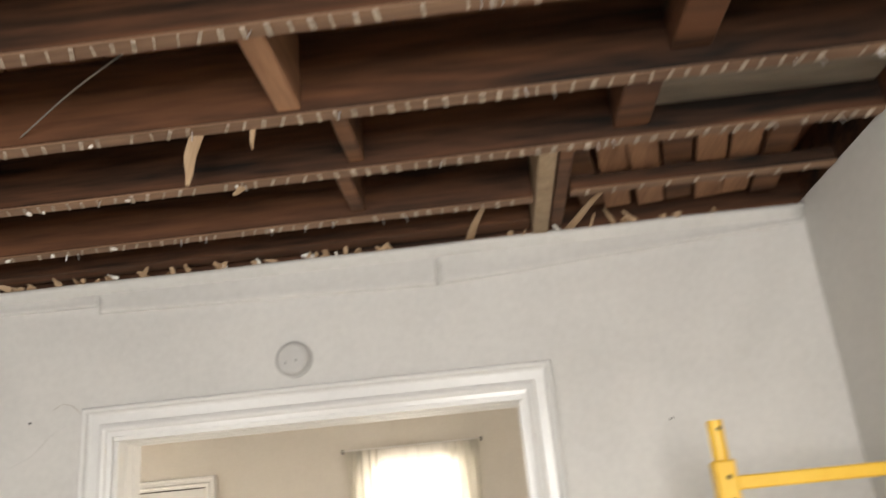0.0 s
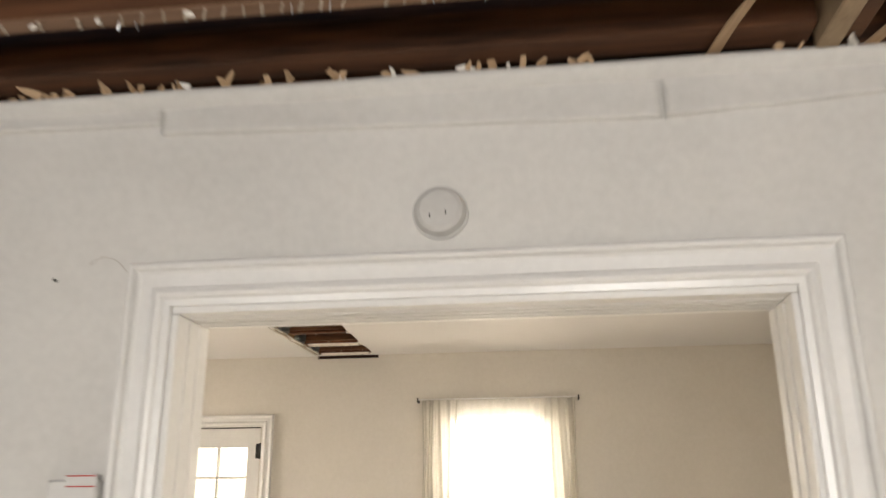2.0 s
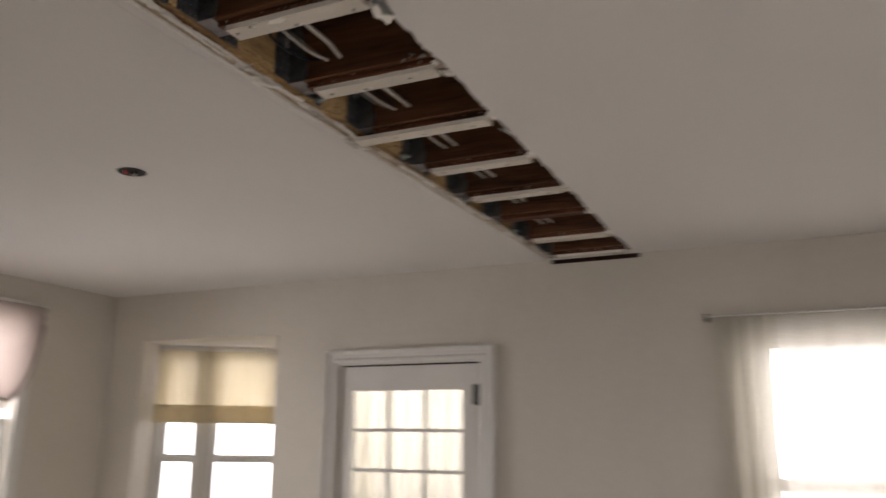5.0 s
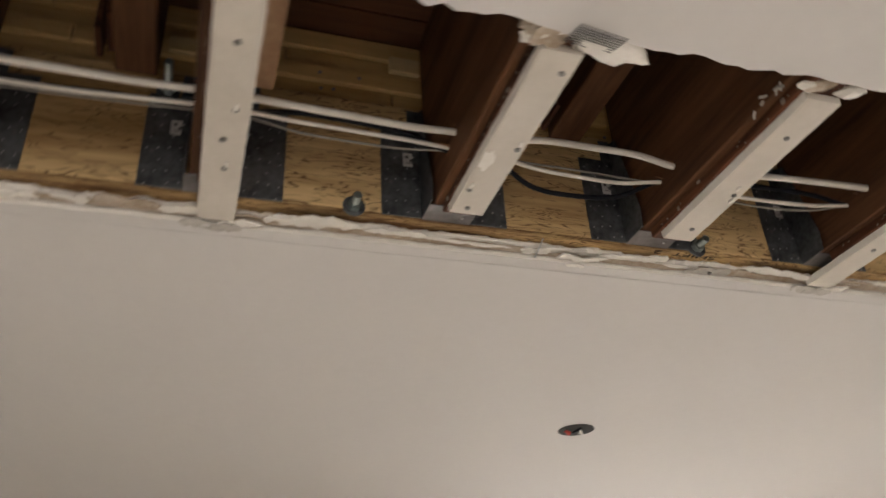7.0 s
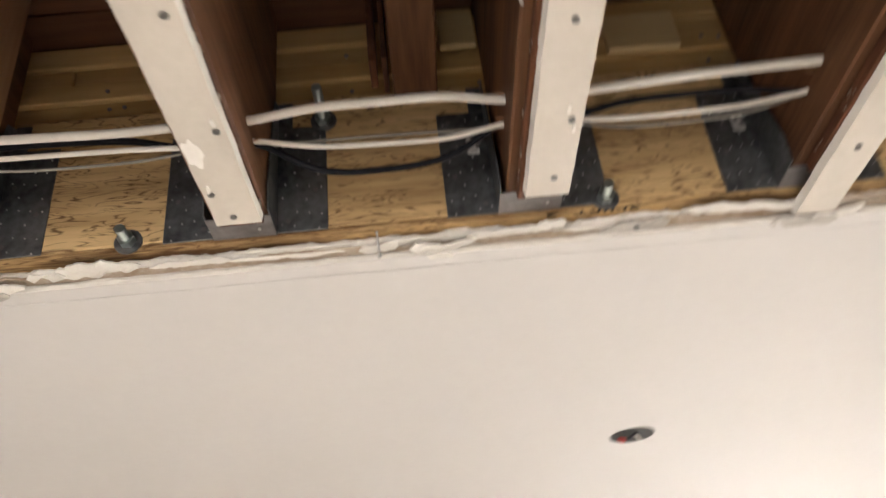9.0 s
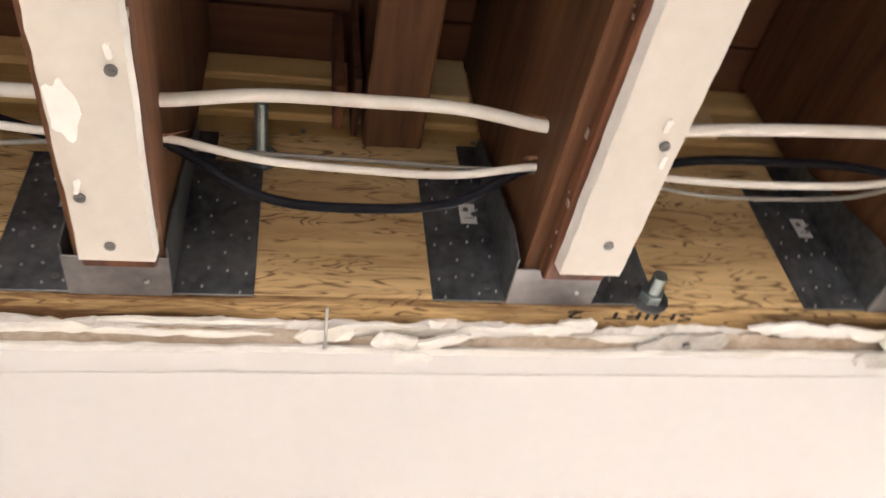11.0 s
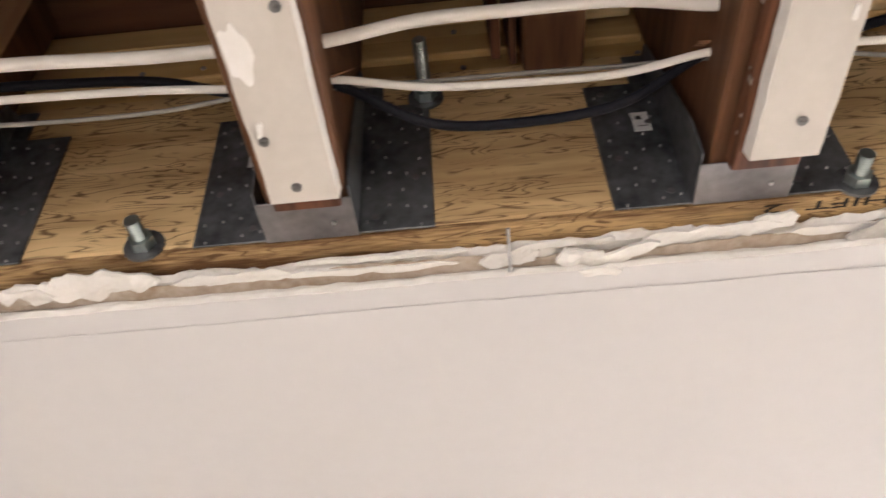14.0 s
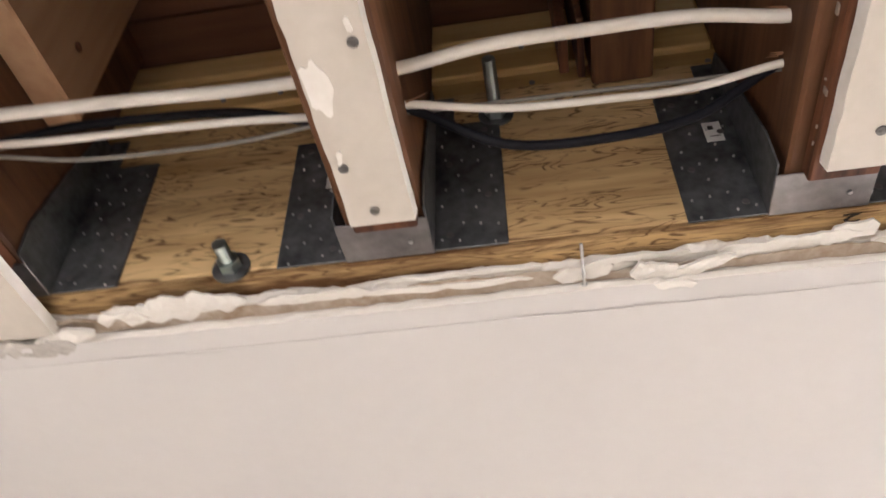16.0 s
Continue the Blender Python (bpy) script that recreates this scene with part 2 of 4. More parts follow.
def part(name, bm, mat, parent, label="", smooth=False):
    ob = link(name, bm, mat, smooth)
    ob.parent = parent
    if label:
        ob["label"] = label
    return ob


def new_box(*a, **k):
    return box(bmesh.new(), *a, **k)


def plate(name, axis, c0, c1, u0, u1, v0, v1, holes, mat, label, category):
    """A slab with openings right through. axis: the thin one; u, v: the other two in order."""
    us = sorted({u0, u1, *[q for h in holes for q in h[:2]]})
    vs = sorted({v0, v1, *[q for h in holes for q in h[2:]]})
    bm, cache = bmesh.new(), {}

    def vert(c, u, v):
        k = (c, round(u, 4), round(v, 4))
        if k not in cache:
            cache[k] = bm.verts.new({"x": (c, u, v), "y": (u, c, v), "z": (u, v, c)}[axis])
        return cache[k]

    def solid(i, j):
        if not (0 <= i < len(us) - 1 and 0 <= j < len(vs) - 1):
            return False
        a, b = (us[i] + us[i + 1]) / 2, (vs[j] + vs[j + 1]) / 2
        return not any(h[0] < a < h[1] and h[2] < b < h[3] for h in holes)

    for i in range(len(us) - 1):
        for j in range(len(vs) - 1):
            if not solid(i, j):
                continue
            a, b, c, d = us[i], us[i + 1], vs[j], vs[j + 1]
            for w in (c0, c1):
                bm.faces.new([vert(w, a, c), vert(w, b, c), vert(w, b, d), vert(w, a, d)])
            for di, dj, p, q in ((-1, 0, (a, c), (a, d)), (1, 0, (b, c), (b, d)), (0, -1, (a, c), (b, c)), (0, 1, (a, d), (b, d))):
                if not solid(i + di, j + dj):
                    bm.faces.new([vert(c0, *p), vert(c1, *p), vert(c1, *q), vert(c0, *q)])
    return tagged(link(name, bm, mat), label, category, kind="structure")


def cable_mesh(points, r, seg=8, steps=10):
    """A round cable through the points, smoothly curved."""
    pts = [Vector(p) for p in points]
    ext = [pts[0] * 2 - pts[1], *pts, pts[-1] * 2 - pts[-2]]
    line = []
    for i in range(1, len(ext) - 2):
        p0, p1, p2, p3 = ext[i - 1:i + 3]
        for k in range(steps):
            t = k / steps
            line.append(0.5 * ((2 * p1) + (p2 - p0) * t + (2 * p0 - 5 * p1 + 4 * p2 - p3) * t * t + (3 * p1 - p0 - 3 * p2 + p3) * t ** 3))
    line.append(pts[-1])
    bm, rings = bmesh.new(), []
    for i, p in enumerate(line):
        d = (line[min(i + 1, len(line) - 1)] - line[max(i - 1, 0)]).normalized()
        a = d.orthogonal().normalized() if abs(d.z) > 0.95 else d.cross(Vector((0, 0, 1))).normalized()
        b = d.cross(a)
        rings.append([bm.verts.new(p + r * (math.cos(k * math.tau / seg) * a + math.sin(k * math.tau / seg) * b)) for k in range(seg)])
    for q, s in zip(rings, rings[1:]):
        for k in range(seg):
            bm.faces.new((q[k], q[(k + 1) % seg], s[(k + 1) % seg], s[k]))
    bm.faces.new(rings[0]), bm.faces.new(rings[-1][::-1])
    return bm


# ---- the shell ----
tagged(link("floor", new_box(XW - 0.2, -4.8, -0.06, XE + 0.2, 5.4, 0.0), FLOOR_BOUNCE), "unseen wooden floor, kept pale to bounce light upward", "floor", kind="structure")
plate("wall_middle", "y", YP0, YP1, XW - 0.2, XE + 0.2, 0, ZA, [(-0.635, 0.832, -0.5, 1.94)], WALL_A, "white painted plaster wall with a cased opening", "wall")
plate("wall_middle_head", "y", YP1 - 0.03, YP1, XW - 0.2, XE + 0.2, ZA + 0.001, 3.1, [], WALL_B, "painted wall head over the opening", "wall")
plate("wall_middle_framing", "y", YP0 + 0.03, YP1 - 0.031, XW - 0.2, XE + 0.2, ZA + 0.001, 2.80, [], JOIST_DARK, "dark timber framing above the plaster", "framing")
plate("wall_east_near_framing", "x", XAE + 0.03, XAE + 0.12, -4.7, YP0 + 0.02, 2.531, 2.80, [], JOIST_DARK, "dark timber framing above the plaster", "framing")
plate("wall_east_near", "x", XAE, XAE + 0.12, -4.7, YP0, 0, 2.53, [], WALL_A, "white plaster wall beside the stripped ceiling", "wall")
plate("wall_west_near", "x", -3.6, -3.48, -4.7, YP0, 0, 2.80, [], WALL_A, "white plaster wall of the stripped room", "wall")
plate("wall_south", "y", -4.82, -4.7, -3.6, XAE + 0.12, 0, 2.80, [(0.4, 1.4, 0.8, 2.2), (-2.1, -1.1, 0.8, 2.2)], WALL_A, "white plaster wall with two windows", "wall")
plate("wall_north", "y", YN, YN + 0.16, XW - 0.2, XE + 0.2, 0, 3.1,
      [(-0.56, 0.40, 0.75, 2.19), (-2.945, -2.01, -0.5, 2.085), (-4.64, -3.45, 0.6, 2.305), (-1.56, -1.05, 2.625, 2.80)], WALL_B, "cream painted wall with door, window and nook", "wall")
# Unseen opening, made large so sun on the floor lights the beam cavity.
plate("wall_east", "x", XE, XE + 0.12, YP1, YN, 0, 3.1, [(0.30, 2.15, 0.5, 2.40)], WALL_B, "cream painted wall with an unseen opening added for light", "wall")
plate("wall_west", "x", XW - 0.16, XW, YP1, YN, 0, 3.1, [(3.02, 3.82, 0.8, 2.42)], WALL_B, "cream painted wall with a valanced window", "wall")
tagged(link("wall_west_jog", new_box(XW + 0.002, YP1, 0, -4.72, 2.93, ZB), WALL_B), "cream wall breast standing proud", "wall", kind="structure")
# nook behind the far wall
nook = plate("wall_nook", "y", 0.0, 0.10, -0.12, 1.75, 0, 2.6, [(0.02, 0.37, 0.8, 2.30), (0.385, 0.96, 0.8, 2.30)], WALL_B, "cream slanted nook wall with two windows", "wall")
NOOK = pose(-4.655, YN + 0.165, 0, 0, 0, 33)
nook.matrix_world = NOOK
plate("wall_nook_east", "x", -3.40, -3.30, YN + 0.162, 5.60, 0, 2.6, [], WALL_B, "cream side wall of the nook", "wall")
tagged(link("ceiling_nook", new_box(-4.66, YN + 0.161, 2.305, -3.40, 5.60, 2.36), CEIL_B), "white nook ceiling", "ceiling", kind="structure")


# ---- far room's ceiling, torn open along the beam ----
rng = random.Random(5)
SLOT0, SLOT1 = 0.35, YN - 0.002


def ragged(base, amp, seed, step=0.018, jag=0.0):
    r, out, y = random.Random(seed), [], SLOT0
    while y < SLOT1:
        n1 = noise.noise((y * 3.1, seed, 0)) + 0.6 * noise.noise((y * 11, seed, 3)) + 0.35 * noise.noise((y * 37, seed, 7))
        b2 = base + (0.030 * max(0.0, y - 2.5) if base < -1.4 else 0.0)
        out.append((y, b2 + amp * n1 + (r.uniform(-jag, jag) if jag else 0)))
        y += step
    out.append((SLOT1, base + (0.030 * (SLOT1 - 2.5) if base < -1.4 else 0.0)))
    return out


def tear(base, reach, seed, lo=0.008, hi=0.05):
    """An angular torn line: straight rips between irregular points, with small nicks."""
    r, y, pts = random.Random(seed), SLOT0, []
    while y < SLOT1:
        drift = 0.030 * max(0.0, y - 2.5)
        slow = noise.noise((y * 2.3, seed, 0))
        pts.append((y, base + drift + reach * (0.7 * slow + r.uniform(-0.55, 0.55))))
        y += r.uniform(lo, hi)
    pts.append((SLOT1, base + 0.030 * (SLOT1 - 2.5)))
    out = []
    for (y0, x0), (y1, x1) in zip(pts, pts[1:]):
        n = max(1, int((y1 - y0) / 0.008))
        for k in range(n):
            t = k / n
            out.append((y0 + (y1 - y0) * t, x0 + (x1 - x0) * t + r.uniform(-0.0012, 0.0012)))
    return out + [pts[-1]]


def torn_layer(name, edge, far, z0, z1, mats, fray=0.004, seed=1):
    """A board layer from the torn edge to the line x = far; the broken edge is frayed."""
    r = random.Random(seed)
    bm = bmesh.new()
    rows = []
    for y, x in edge:
        s = 1 if far < x else -1
        rows.append([bm.verts.new((far, y, z0)), bm.verts.new((x, y, z0)), bm.verts.new((x + s * r.uniform(0, fray), y, (z0 + z1) / 2)),
                     bm.verts.new((x - s * r.uniform(0, fray), y, z1)), bm.verts.new((far, y, z1))])
    for p, q in zip(rows, rows[1:]):
        for k in range(4):
            f = bm.faces.new((p[k], p[k + 1], q[k + 1], q[k]))
            f.material_index = 0 if k in (0, 3) else 1
    bm.faces.new(rows[0]), bm.faces.new(rows[-1][::-1])
    return link(name, bm, mats)


west_edge = ragged(-1.636, 0.0025, 11, jag=0.0008)
east_edge = ragged(-1.083, 0.012, 23, jag=0.004)
ceiling = plate("ceiling", "z", ZB, ZB + 0.012, XW, XE, YP1, YN, [(-1.80, -0.95, SLOT0, SLOT1)], CEIL_B, "white painted ceiling cut open along a beam", "ceiling")
for nm, lay in (("ceiling_lip_west", torn_layer("ceiling_lip_west", west_edge, -1.80, ZB, ZB + 0.012, [CEIL_B, PLASTER], 0.003, 1)),
                ("ceiling_lip_east", torn_layer("ceiling_lip_east", east_edge, -0.95, ZB, ZB + 0.026, [CEIL_B, PLASTER], 0.008, 2))):
    tagged(lay, "painted ceiling board with a torn edge", "ceiling", kind="structure")
tagged(torn_layer("trim_torn_paper", tear(-1.621, 0.010, 31, 0.02, 0.09), -1.80, ZB + 0.0125, ZB + 0.0140, [PAPER, PAPER], 0.003, 3),
       "torn brown paper of the ceiling board", "board paper", kind="structure")
tagged(torn_layer("trim_torn_gypsum", tear(-1.618, 0.010, 43, 0.008, 0.05), -1.80, ZB + 0.0150, ZB + 0.0285, [PLASTER, PLASTER], 0.006, 4),
       "crumbled white gypsum along the beam's underside", "gypsum", kind="structure")
tagged(torn_layer("trim_skim_coat", ragged(-1.669, 0.0020, 47), -1.80, ZB - 0.0012, ZB - 0.0002, [CEIL_B, CEIL_B], 0.001, 6), "painted skim coat of the ceiling", "skim coat", kind="structure")


def deck(x0, x1, y0, y1, z, seed):
    """Old boards laid side by side along y, a few millimetres apart."""
    bm, q, x = bmesh.new(), random.Random(seed), x0
    while x < x1 - 0.02:
        w = min(q.uniform(0.11, 0.15), x1 - x)
        dz = q.uniform(0, 0.004)
        cut = q.uniform(y0 + 0.5, y1 - 0.5)
        box(bm, x, y0, z + dz, x + w - 0.004, cut - 0.002, z + 0.03)
        box(bm, x, cut, z + dz * 0.5, x + w - 0.004, y1, z + 0.03)
        x += w
    box(bm, x0, y0, z + 0.0301, x1, y1, z + 0.04)
    return bm


# roof of the joist space
ZS = 3.10
tagged(link("ceiling_subfloor", deck(-1.9, XE, YP1, YN, ZS, 1), PLANK_OLD), "dark old subfloor boards above the joists", "subfloor", kind="structure")
tagged(link("ceiling_subfloor_west", new_box(XW, YP1, ZS, -1.9, YN, ZS + 0.03), PLANK_OLD), "dark old subfloor boards above the joists", "subfloor", kind="structure")
tagged(link("wall_head_timber", new_box(-1.75, YN + 0.04, 2.62, -0.9, YN + 0.158, 2.999), JOIST_DARK), "dark timber behind the broken wall head", "timber", kind="structure")



# ---- the beam and what hangs on it ----
XB = -1.59
JZ = 2.68
beam = thing("laminated_beam", "yellow-brown laminated timber beam with dark figure", "beam")
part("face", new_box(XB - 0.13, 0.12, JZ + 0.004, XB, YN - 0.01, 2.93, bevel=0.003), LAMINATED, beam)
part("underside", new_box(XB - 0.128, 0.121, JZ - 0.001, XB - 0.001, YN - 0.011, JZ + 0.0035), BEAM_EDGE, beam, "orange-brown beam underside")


def lettering(text, parent, m, mat, size, stretch):
    """Flat printed characters as a mesh; m: their place, reading along its x."""
    cu = bpy.data.curves.new("lettering", 'FONT')
    cu.body, cu.size, cu.extrude = text, size, 0.0003
    tmp = bpy.data.objects.new("lettering", cu)
    me = bpy.data.meshes.new_from_object(tmp)
    bpy.data.objects.remove(tmp)
    me.transform(m @ Matrix.Diagonal((stretch, 1, 1, 1)))
    me.materials.clear()
    me.materials.append(mat)
    ob = new("stamp", me)
    ob.parent = parent
    ob["label"] = "black printed lumber stamp"
    return ob


DOWN = Matrix(((0, -1, 0, XB - 0.009), (-1, 0, 0, 0), (0, 0, -1, JZ - 0.0014), (0, 0, 0, 1)))
lettering("SHIFT  2", beam, Matrix.Translation((0, 2.252, 0)) @ DOWN, INK, 0.0165, 2.4)

# stacked plates over the beam
for k, (z0, z1, dx) in enumerate(((2.932, 2.967, 0.010), (2.969, 3.006, 0.003), (3.008, 3.048, 0.014), (3.050, 3.094, 0.007))):
    y = 0.15
    r = random.Random(60 + k)
    while y < YN - 0.1:
        y2 = min(y + r.uniform(0.45, 1.3), YN - 0.02)
        pl = tagged(link("top_plate", new_box(XB - 0.12, y, z0, XB - dx, y2 - 0.003, z1, bevel=0.002), PLATE_PINE), "new yellow pine plate stacked on the beam", "plate", "plates over the beam")
        for q in range(2):
            ny = r.uniform(y + 0.05, max(y + 0.06, y2 - 0.05))
            part("nail", cyl(bmesh.new(), 0.0035, 0.002, pose(XB - dx + 0.001, ny, (z0 + z1) / 2 + r.uniform(-0.008, 0.008), 0, 90, 0), 9), SCREW, pl, "dull nail head")
        y = y2
for y0, y1, z0, z1 in ((1.990, 2.050, 3.009, 3.093), (1.585, 1.646, 3.009, 3.047), (2.26, 2.38, 2.970, 3.047), (1.18, 1.235, 2.970, 3.005)):
    tagged(link("shim_block", new_box(XB - 0.0025, y0, z0, XB + 0.010, y1, z1, bevel=0.002), BLOCK_PALE), "pale new pine shim block against the plates", "shim block", "shim blocks over the beam")

JY = [1.683 + 0.4045 * k for k in range(-3, 8)]
NO_STRIP = {5}
# two strips run on over the beam's edge; the others stop short of the hanger's seat
STRIP_SHIFT = {0: -0.0020, 1: 0.0020}
STRIP_START = {-1: -0.030, 2: -0.030}
SCREWS = {-1: ((-1.470, 0.016), (-1.399, 0.010), (-1.330, 0.022), (-1.20, 0.014)),
          0: ((-1.494, 0.007), (-1.442, -0.008), (-1.325, 0.029), (-1.155, 0.025)),
          1: ((-1.472, 0.0195), (-1.359, 0.0295), (-1.204, 0.0155))}


def screw_mesh(x, y, z):
    bm = bmesh.new()
    cyl(bm, 0.0045, 0.003, pose(x, y, z - 0.0005), 12)
    box(bm, x - 0.003, y - 0.0006, z - 0.0026, x + 0.003, y + 0.0006, z - 0.0018)
    box(bm, x - 0.0006, y - 0.003, z - 0.0026, x + 0.0006, y + 0.003, z - 0.0018)
    return bm


def strip_mesh(y, x0, x1, seed):
    """A painted strip of board under the joist; edges slightly broken."""
    r, bm, rows, n = random.Random(seed), bmesh.new(), [], 26
    for k in range(n + 1):
        x = x0 + (x1 - x0) * k / n
        a, b = y - 0.0290 + r.uniform(-0.0008, 0.0008), y + 0.0290 + r.uniform(-0.0005, 0.0005)
        rows.append([bm.verts.new(q) for q in ((x, a, ZB), (x, b, ZB), (x, b + 0.0015, ZB + 0.013), (x, y - 0.0315 + r.uniform(-0.0006, 0.0006), ZB + 0.013))])
    for p, q in zip(rows, rows[1:]):
        for j in range(4):
            bm.faces.new((p[j], p[(j + 1) % 4], q[(j + 1) % 4], q[j])).material_index = 0 if j == 0 else 1
    bm.faces.new(rows[0]), bm.faces.new(rows[-1][::-1])
    return bm


for k, jy in enumerate(JY):
    idx = k - 3
    r = random.Random(100 + k)
    j = thing("floor_joist", "reddish-brown old joist with a painted board strip under it", "joist", "joists over the far room", (0, 0, 0))
    part("timber", new_box(XB + 0.004, jy - 0.035, JZ + 0.0025, XE - 0.01, jy + 0.0405, ZS - 0.002, bevel=0.003), JOIST_RED, j)
    part("furring", new_box(XB + 0.054, jy - 0.0225, ZB + 0.0135, XE - 0.012, jy + 0.0375, JZ + 0.002, bevel=0.002), FURRING, j, "worn furring with old plaster dabs")
    if idx in NO_STRIP:
        j["label"] = "reddish-brown old joist with bare underside"
        continue
    part("board_strip", strip_mesh(jy + 0.0125 + STRIP_SHIFT.get(idx, 0.0), XB + STRIP_START.get(idx, 0.078), -1.118, 200 + k), [STRIP, PLASTER], j, "cream painted board strip")
    for sx, sy in SCREWS.get(idx, ((-1.480 + r.uniform(-0.02, 0.02), 0.012), (-1.350 + r.uniform(-0.03, 0.03), 0.022), (-1.19 + r.uniform(-0.02, 0.02), 0.020))):
        part("screw", screw_mesh(sx, jy + sy, ZB), SCREW, j)
    dabs = bmesh.new()
    for q in range(24):
        x = r.uniform(XB + 0.08, -1.12)
        z = r.uniform(ZB + 0.017, JZ - 0.001)
        for side in (-0.0231, 0.0381):
            if r.random() < 0.6:
                w, h = (r.uniform(0.002, 0.005), r.uniform(0.004, 0.016)) if q % 5 == 0 else (r.uniform(0.0006, 0.002), r.uniform(0.0006, 0.003))
                box(dabs, x - w, jy + side - 0.0006, z - h * 0.5, x + w, jy + side + 0.0006, z + h * 0.5)
    tagged(part("plaster_dab", dabs, PLASTER_OLD, j, "old grey plaster dabs"), kind="stuff")

# chipped paint patch on one strip
chip = bmesh.new()
ring = []
for k in range(26):
    a = k * math.tau / 26
    rr = 1 + 0.28 * noise.noise((math.cos(a) * 2, math.sin(a) * 2, 4.4)) + 0.12 * math.sin(5 * a)
    ring.append((-1.360 + 0.026 * rr * math.cos(a), 1.6760 + 0.0100 * rr * math.sin(a)))
lo, hi = [chip.verts.new((x, y, ZB - 0.0012)) for x, y in ring], [chip.verts.new((x, y, ZB + 0.001)) for x, y in ring]
chip.faces.new(lo)
for k in range(26):
    chip.faces.new((lo[k], lo[(k + 1) % 26], hi[(k + 1) % 26], hi[k]))
tagged(link("plaster_patch", chip, PLASTER), "white chipped plaster patch on a board strip", "plaster patch")


def hanger(y, sticker):
    """A face-mount joist hanger: two nailing flanges, two cheeks and a seat."""
    h = thing("joist_hanger", "dark galvanized steel joist hanger nailed to the beam", "joist hanger", "hangers along the beam", (XB, y, JZ))
    hw = 0.0425
    for s in (-1, 1):
        a, b = sorted((s * hw, s * 0.117))
        fl = part("flange", new_box(0.0005, a, 0.0, 0.003, b, 0.190, bevel=0.0006), STEEL_DARK, h)
        c, d = sorted((s * hw, s * 0.066))
        part("tab", new_box(0.0007, c, 0.1905, 0.0028, d, 0.240, bevel=0.0005), STEEL_DARK, fl)
        nails = bmesh.new()
        for row in range(8):
            for col in range(4):
                if (row * 5 + col * 3) % 7 < 5:
                    cyl(nails, 0.00125, 0.003, pose(0.0035, s * (0.052 + col * 0.0175 + 0.004 * (row % 2)), 0.012 + row * 0.0235 - 0.003 * col, 0, 90, 0), 7)
        holes = bmesh.new()
        for row in range(4):
            cyl(holes, 0.0038, 0.0012, pose(0.0033, s * (0.060 + 0.040 * (row % 2)), 0.018 + row * 0.052, 0, 90, 0), 10)
        tagged(part("nail_hole", holes, STEEL_SEAT, fl, "punched round nail holes"), kind="stuff")
        tagged(part("nail", nails, NAIL, fl, "bright nail heads"), kind="stuff")
        ck = bmesh.new()
        prof = [(0.0, 0.0), (0.064, 0.0), (0.068, 0.04), (0.050, 0.13), (0.028, 0.225), (0.0, 0.235)]
        lo = [ck.verts.new((x, s * (hw + 0.0002), z)) for x, z in prof]
        hi = [ck.verts.new((x, s * (hw + 0.0022), z)) for x, z in prof]
        ck.faces.new(lo), ck.faces.new(hi[::-1])
        for i in range(len(prof)):
            q = (i + 1) % len(prof)
            ck.faces.new((lo[i], lo[q], hi[q], hi[i]))
        part("cheek", ck, STEEL_DARK, h)
    part("seat", new_box(0.001, -hw - 0.0022, -0.0022, 0.052, hw + 0.0022, -0.0002, bevel=0.0008), STEEL_SEAT, h, "pale galvanized seat")
    part("seat_nail", cyl(bmesh.new(), 0.0022, 0.002, pose(0.022, 0.024, -0.003), 9), NAIL, h, "bright nail head")
    if sticker:
        st = part("sticker", new_box(0.0032, -0.076, 0.108, 0.0038, -0.058, 0.138), PLASTIC, h, "small printed paper sticker")
        part("print", box(new_box(0.0039, -0.0715, 0.115, 0.0042, -0.0605, 0.1165), 0.0039, -0.0715, 0.126, 0.0042, -0.066, 0.132), SCREW, st)
    return h


for k, jy in enumerate(JY):
    hanger(jy, True)


def bolt(y, z, length, r=0.0075):
    """A through bolt's threaded end with nut and washer, standing out of the beam."""
    b = thing("through_bolt", "zinc plated bolt end with nut and washer in the beam", "bolt", "bolts through the beam", (XB, y, z))
    east = pose(0, 0, 0, 0, 90, 0)
    part("washer", cyl(bmesh.new(), 0.020, 0.003, Matrix.Translation((0.0017, 0, 0)) @ east, 20), STEEL_DARK, b, "dark round washer")
    part("nut", cyl(bmesh.new(), 0.0125, 0.011, Matrix.Translation((0.009, 0, 0)) @ east, 6), ZINC, b)
    rod, rings, n = bmesh.new(), [], int(length / 0.0015)
    for i in range(n + 1):
        rr = r if i % 2 else r * 0.86
        rings.append([rod.verts.new((0.003 + i * 0.0015, rr * math.cos(q * math.tau / 12), rr * math.sin(q * math.tau / 12))) for q in range(12)])
    for p, s in zip(rings, rings[1:]):
        for q in range(12):
            rod.faces.new((p[q], p[(q + 1) % 12], s[(q + 1) % 12], s[q]))
    rod.faces.new(rings[0]), rod.faces.new(rings[-1][::-1])
    part("rod", rod, ZINC, b)
    return b


for y in (0.59, 1.19, 1.797, 2.50, 3.10, 3.70):
    bolt(y, 2.880, 0.075)
for y in (0.9, 1.517, 2.199, 2.78, 3.4, 4.0):
    bolt(y, 2.689, 0.036)

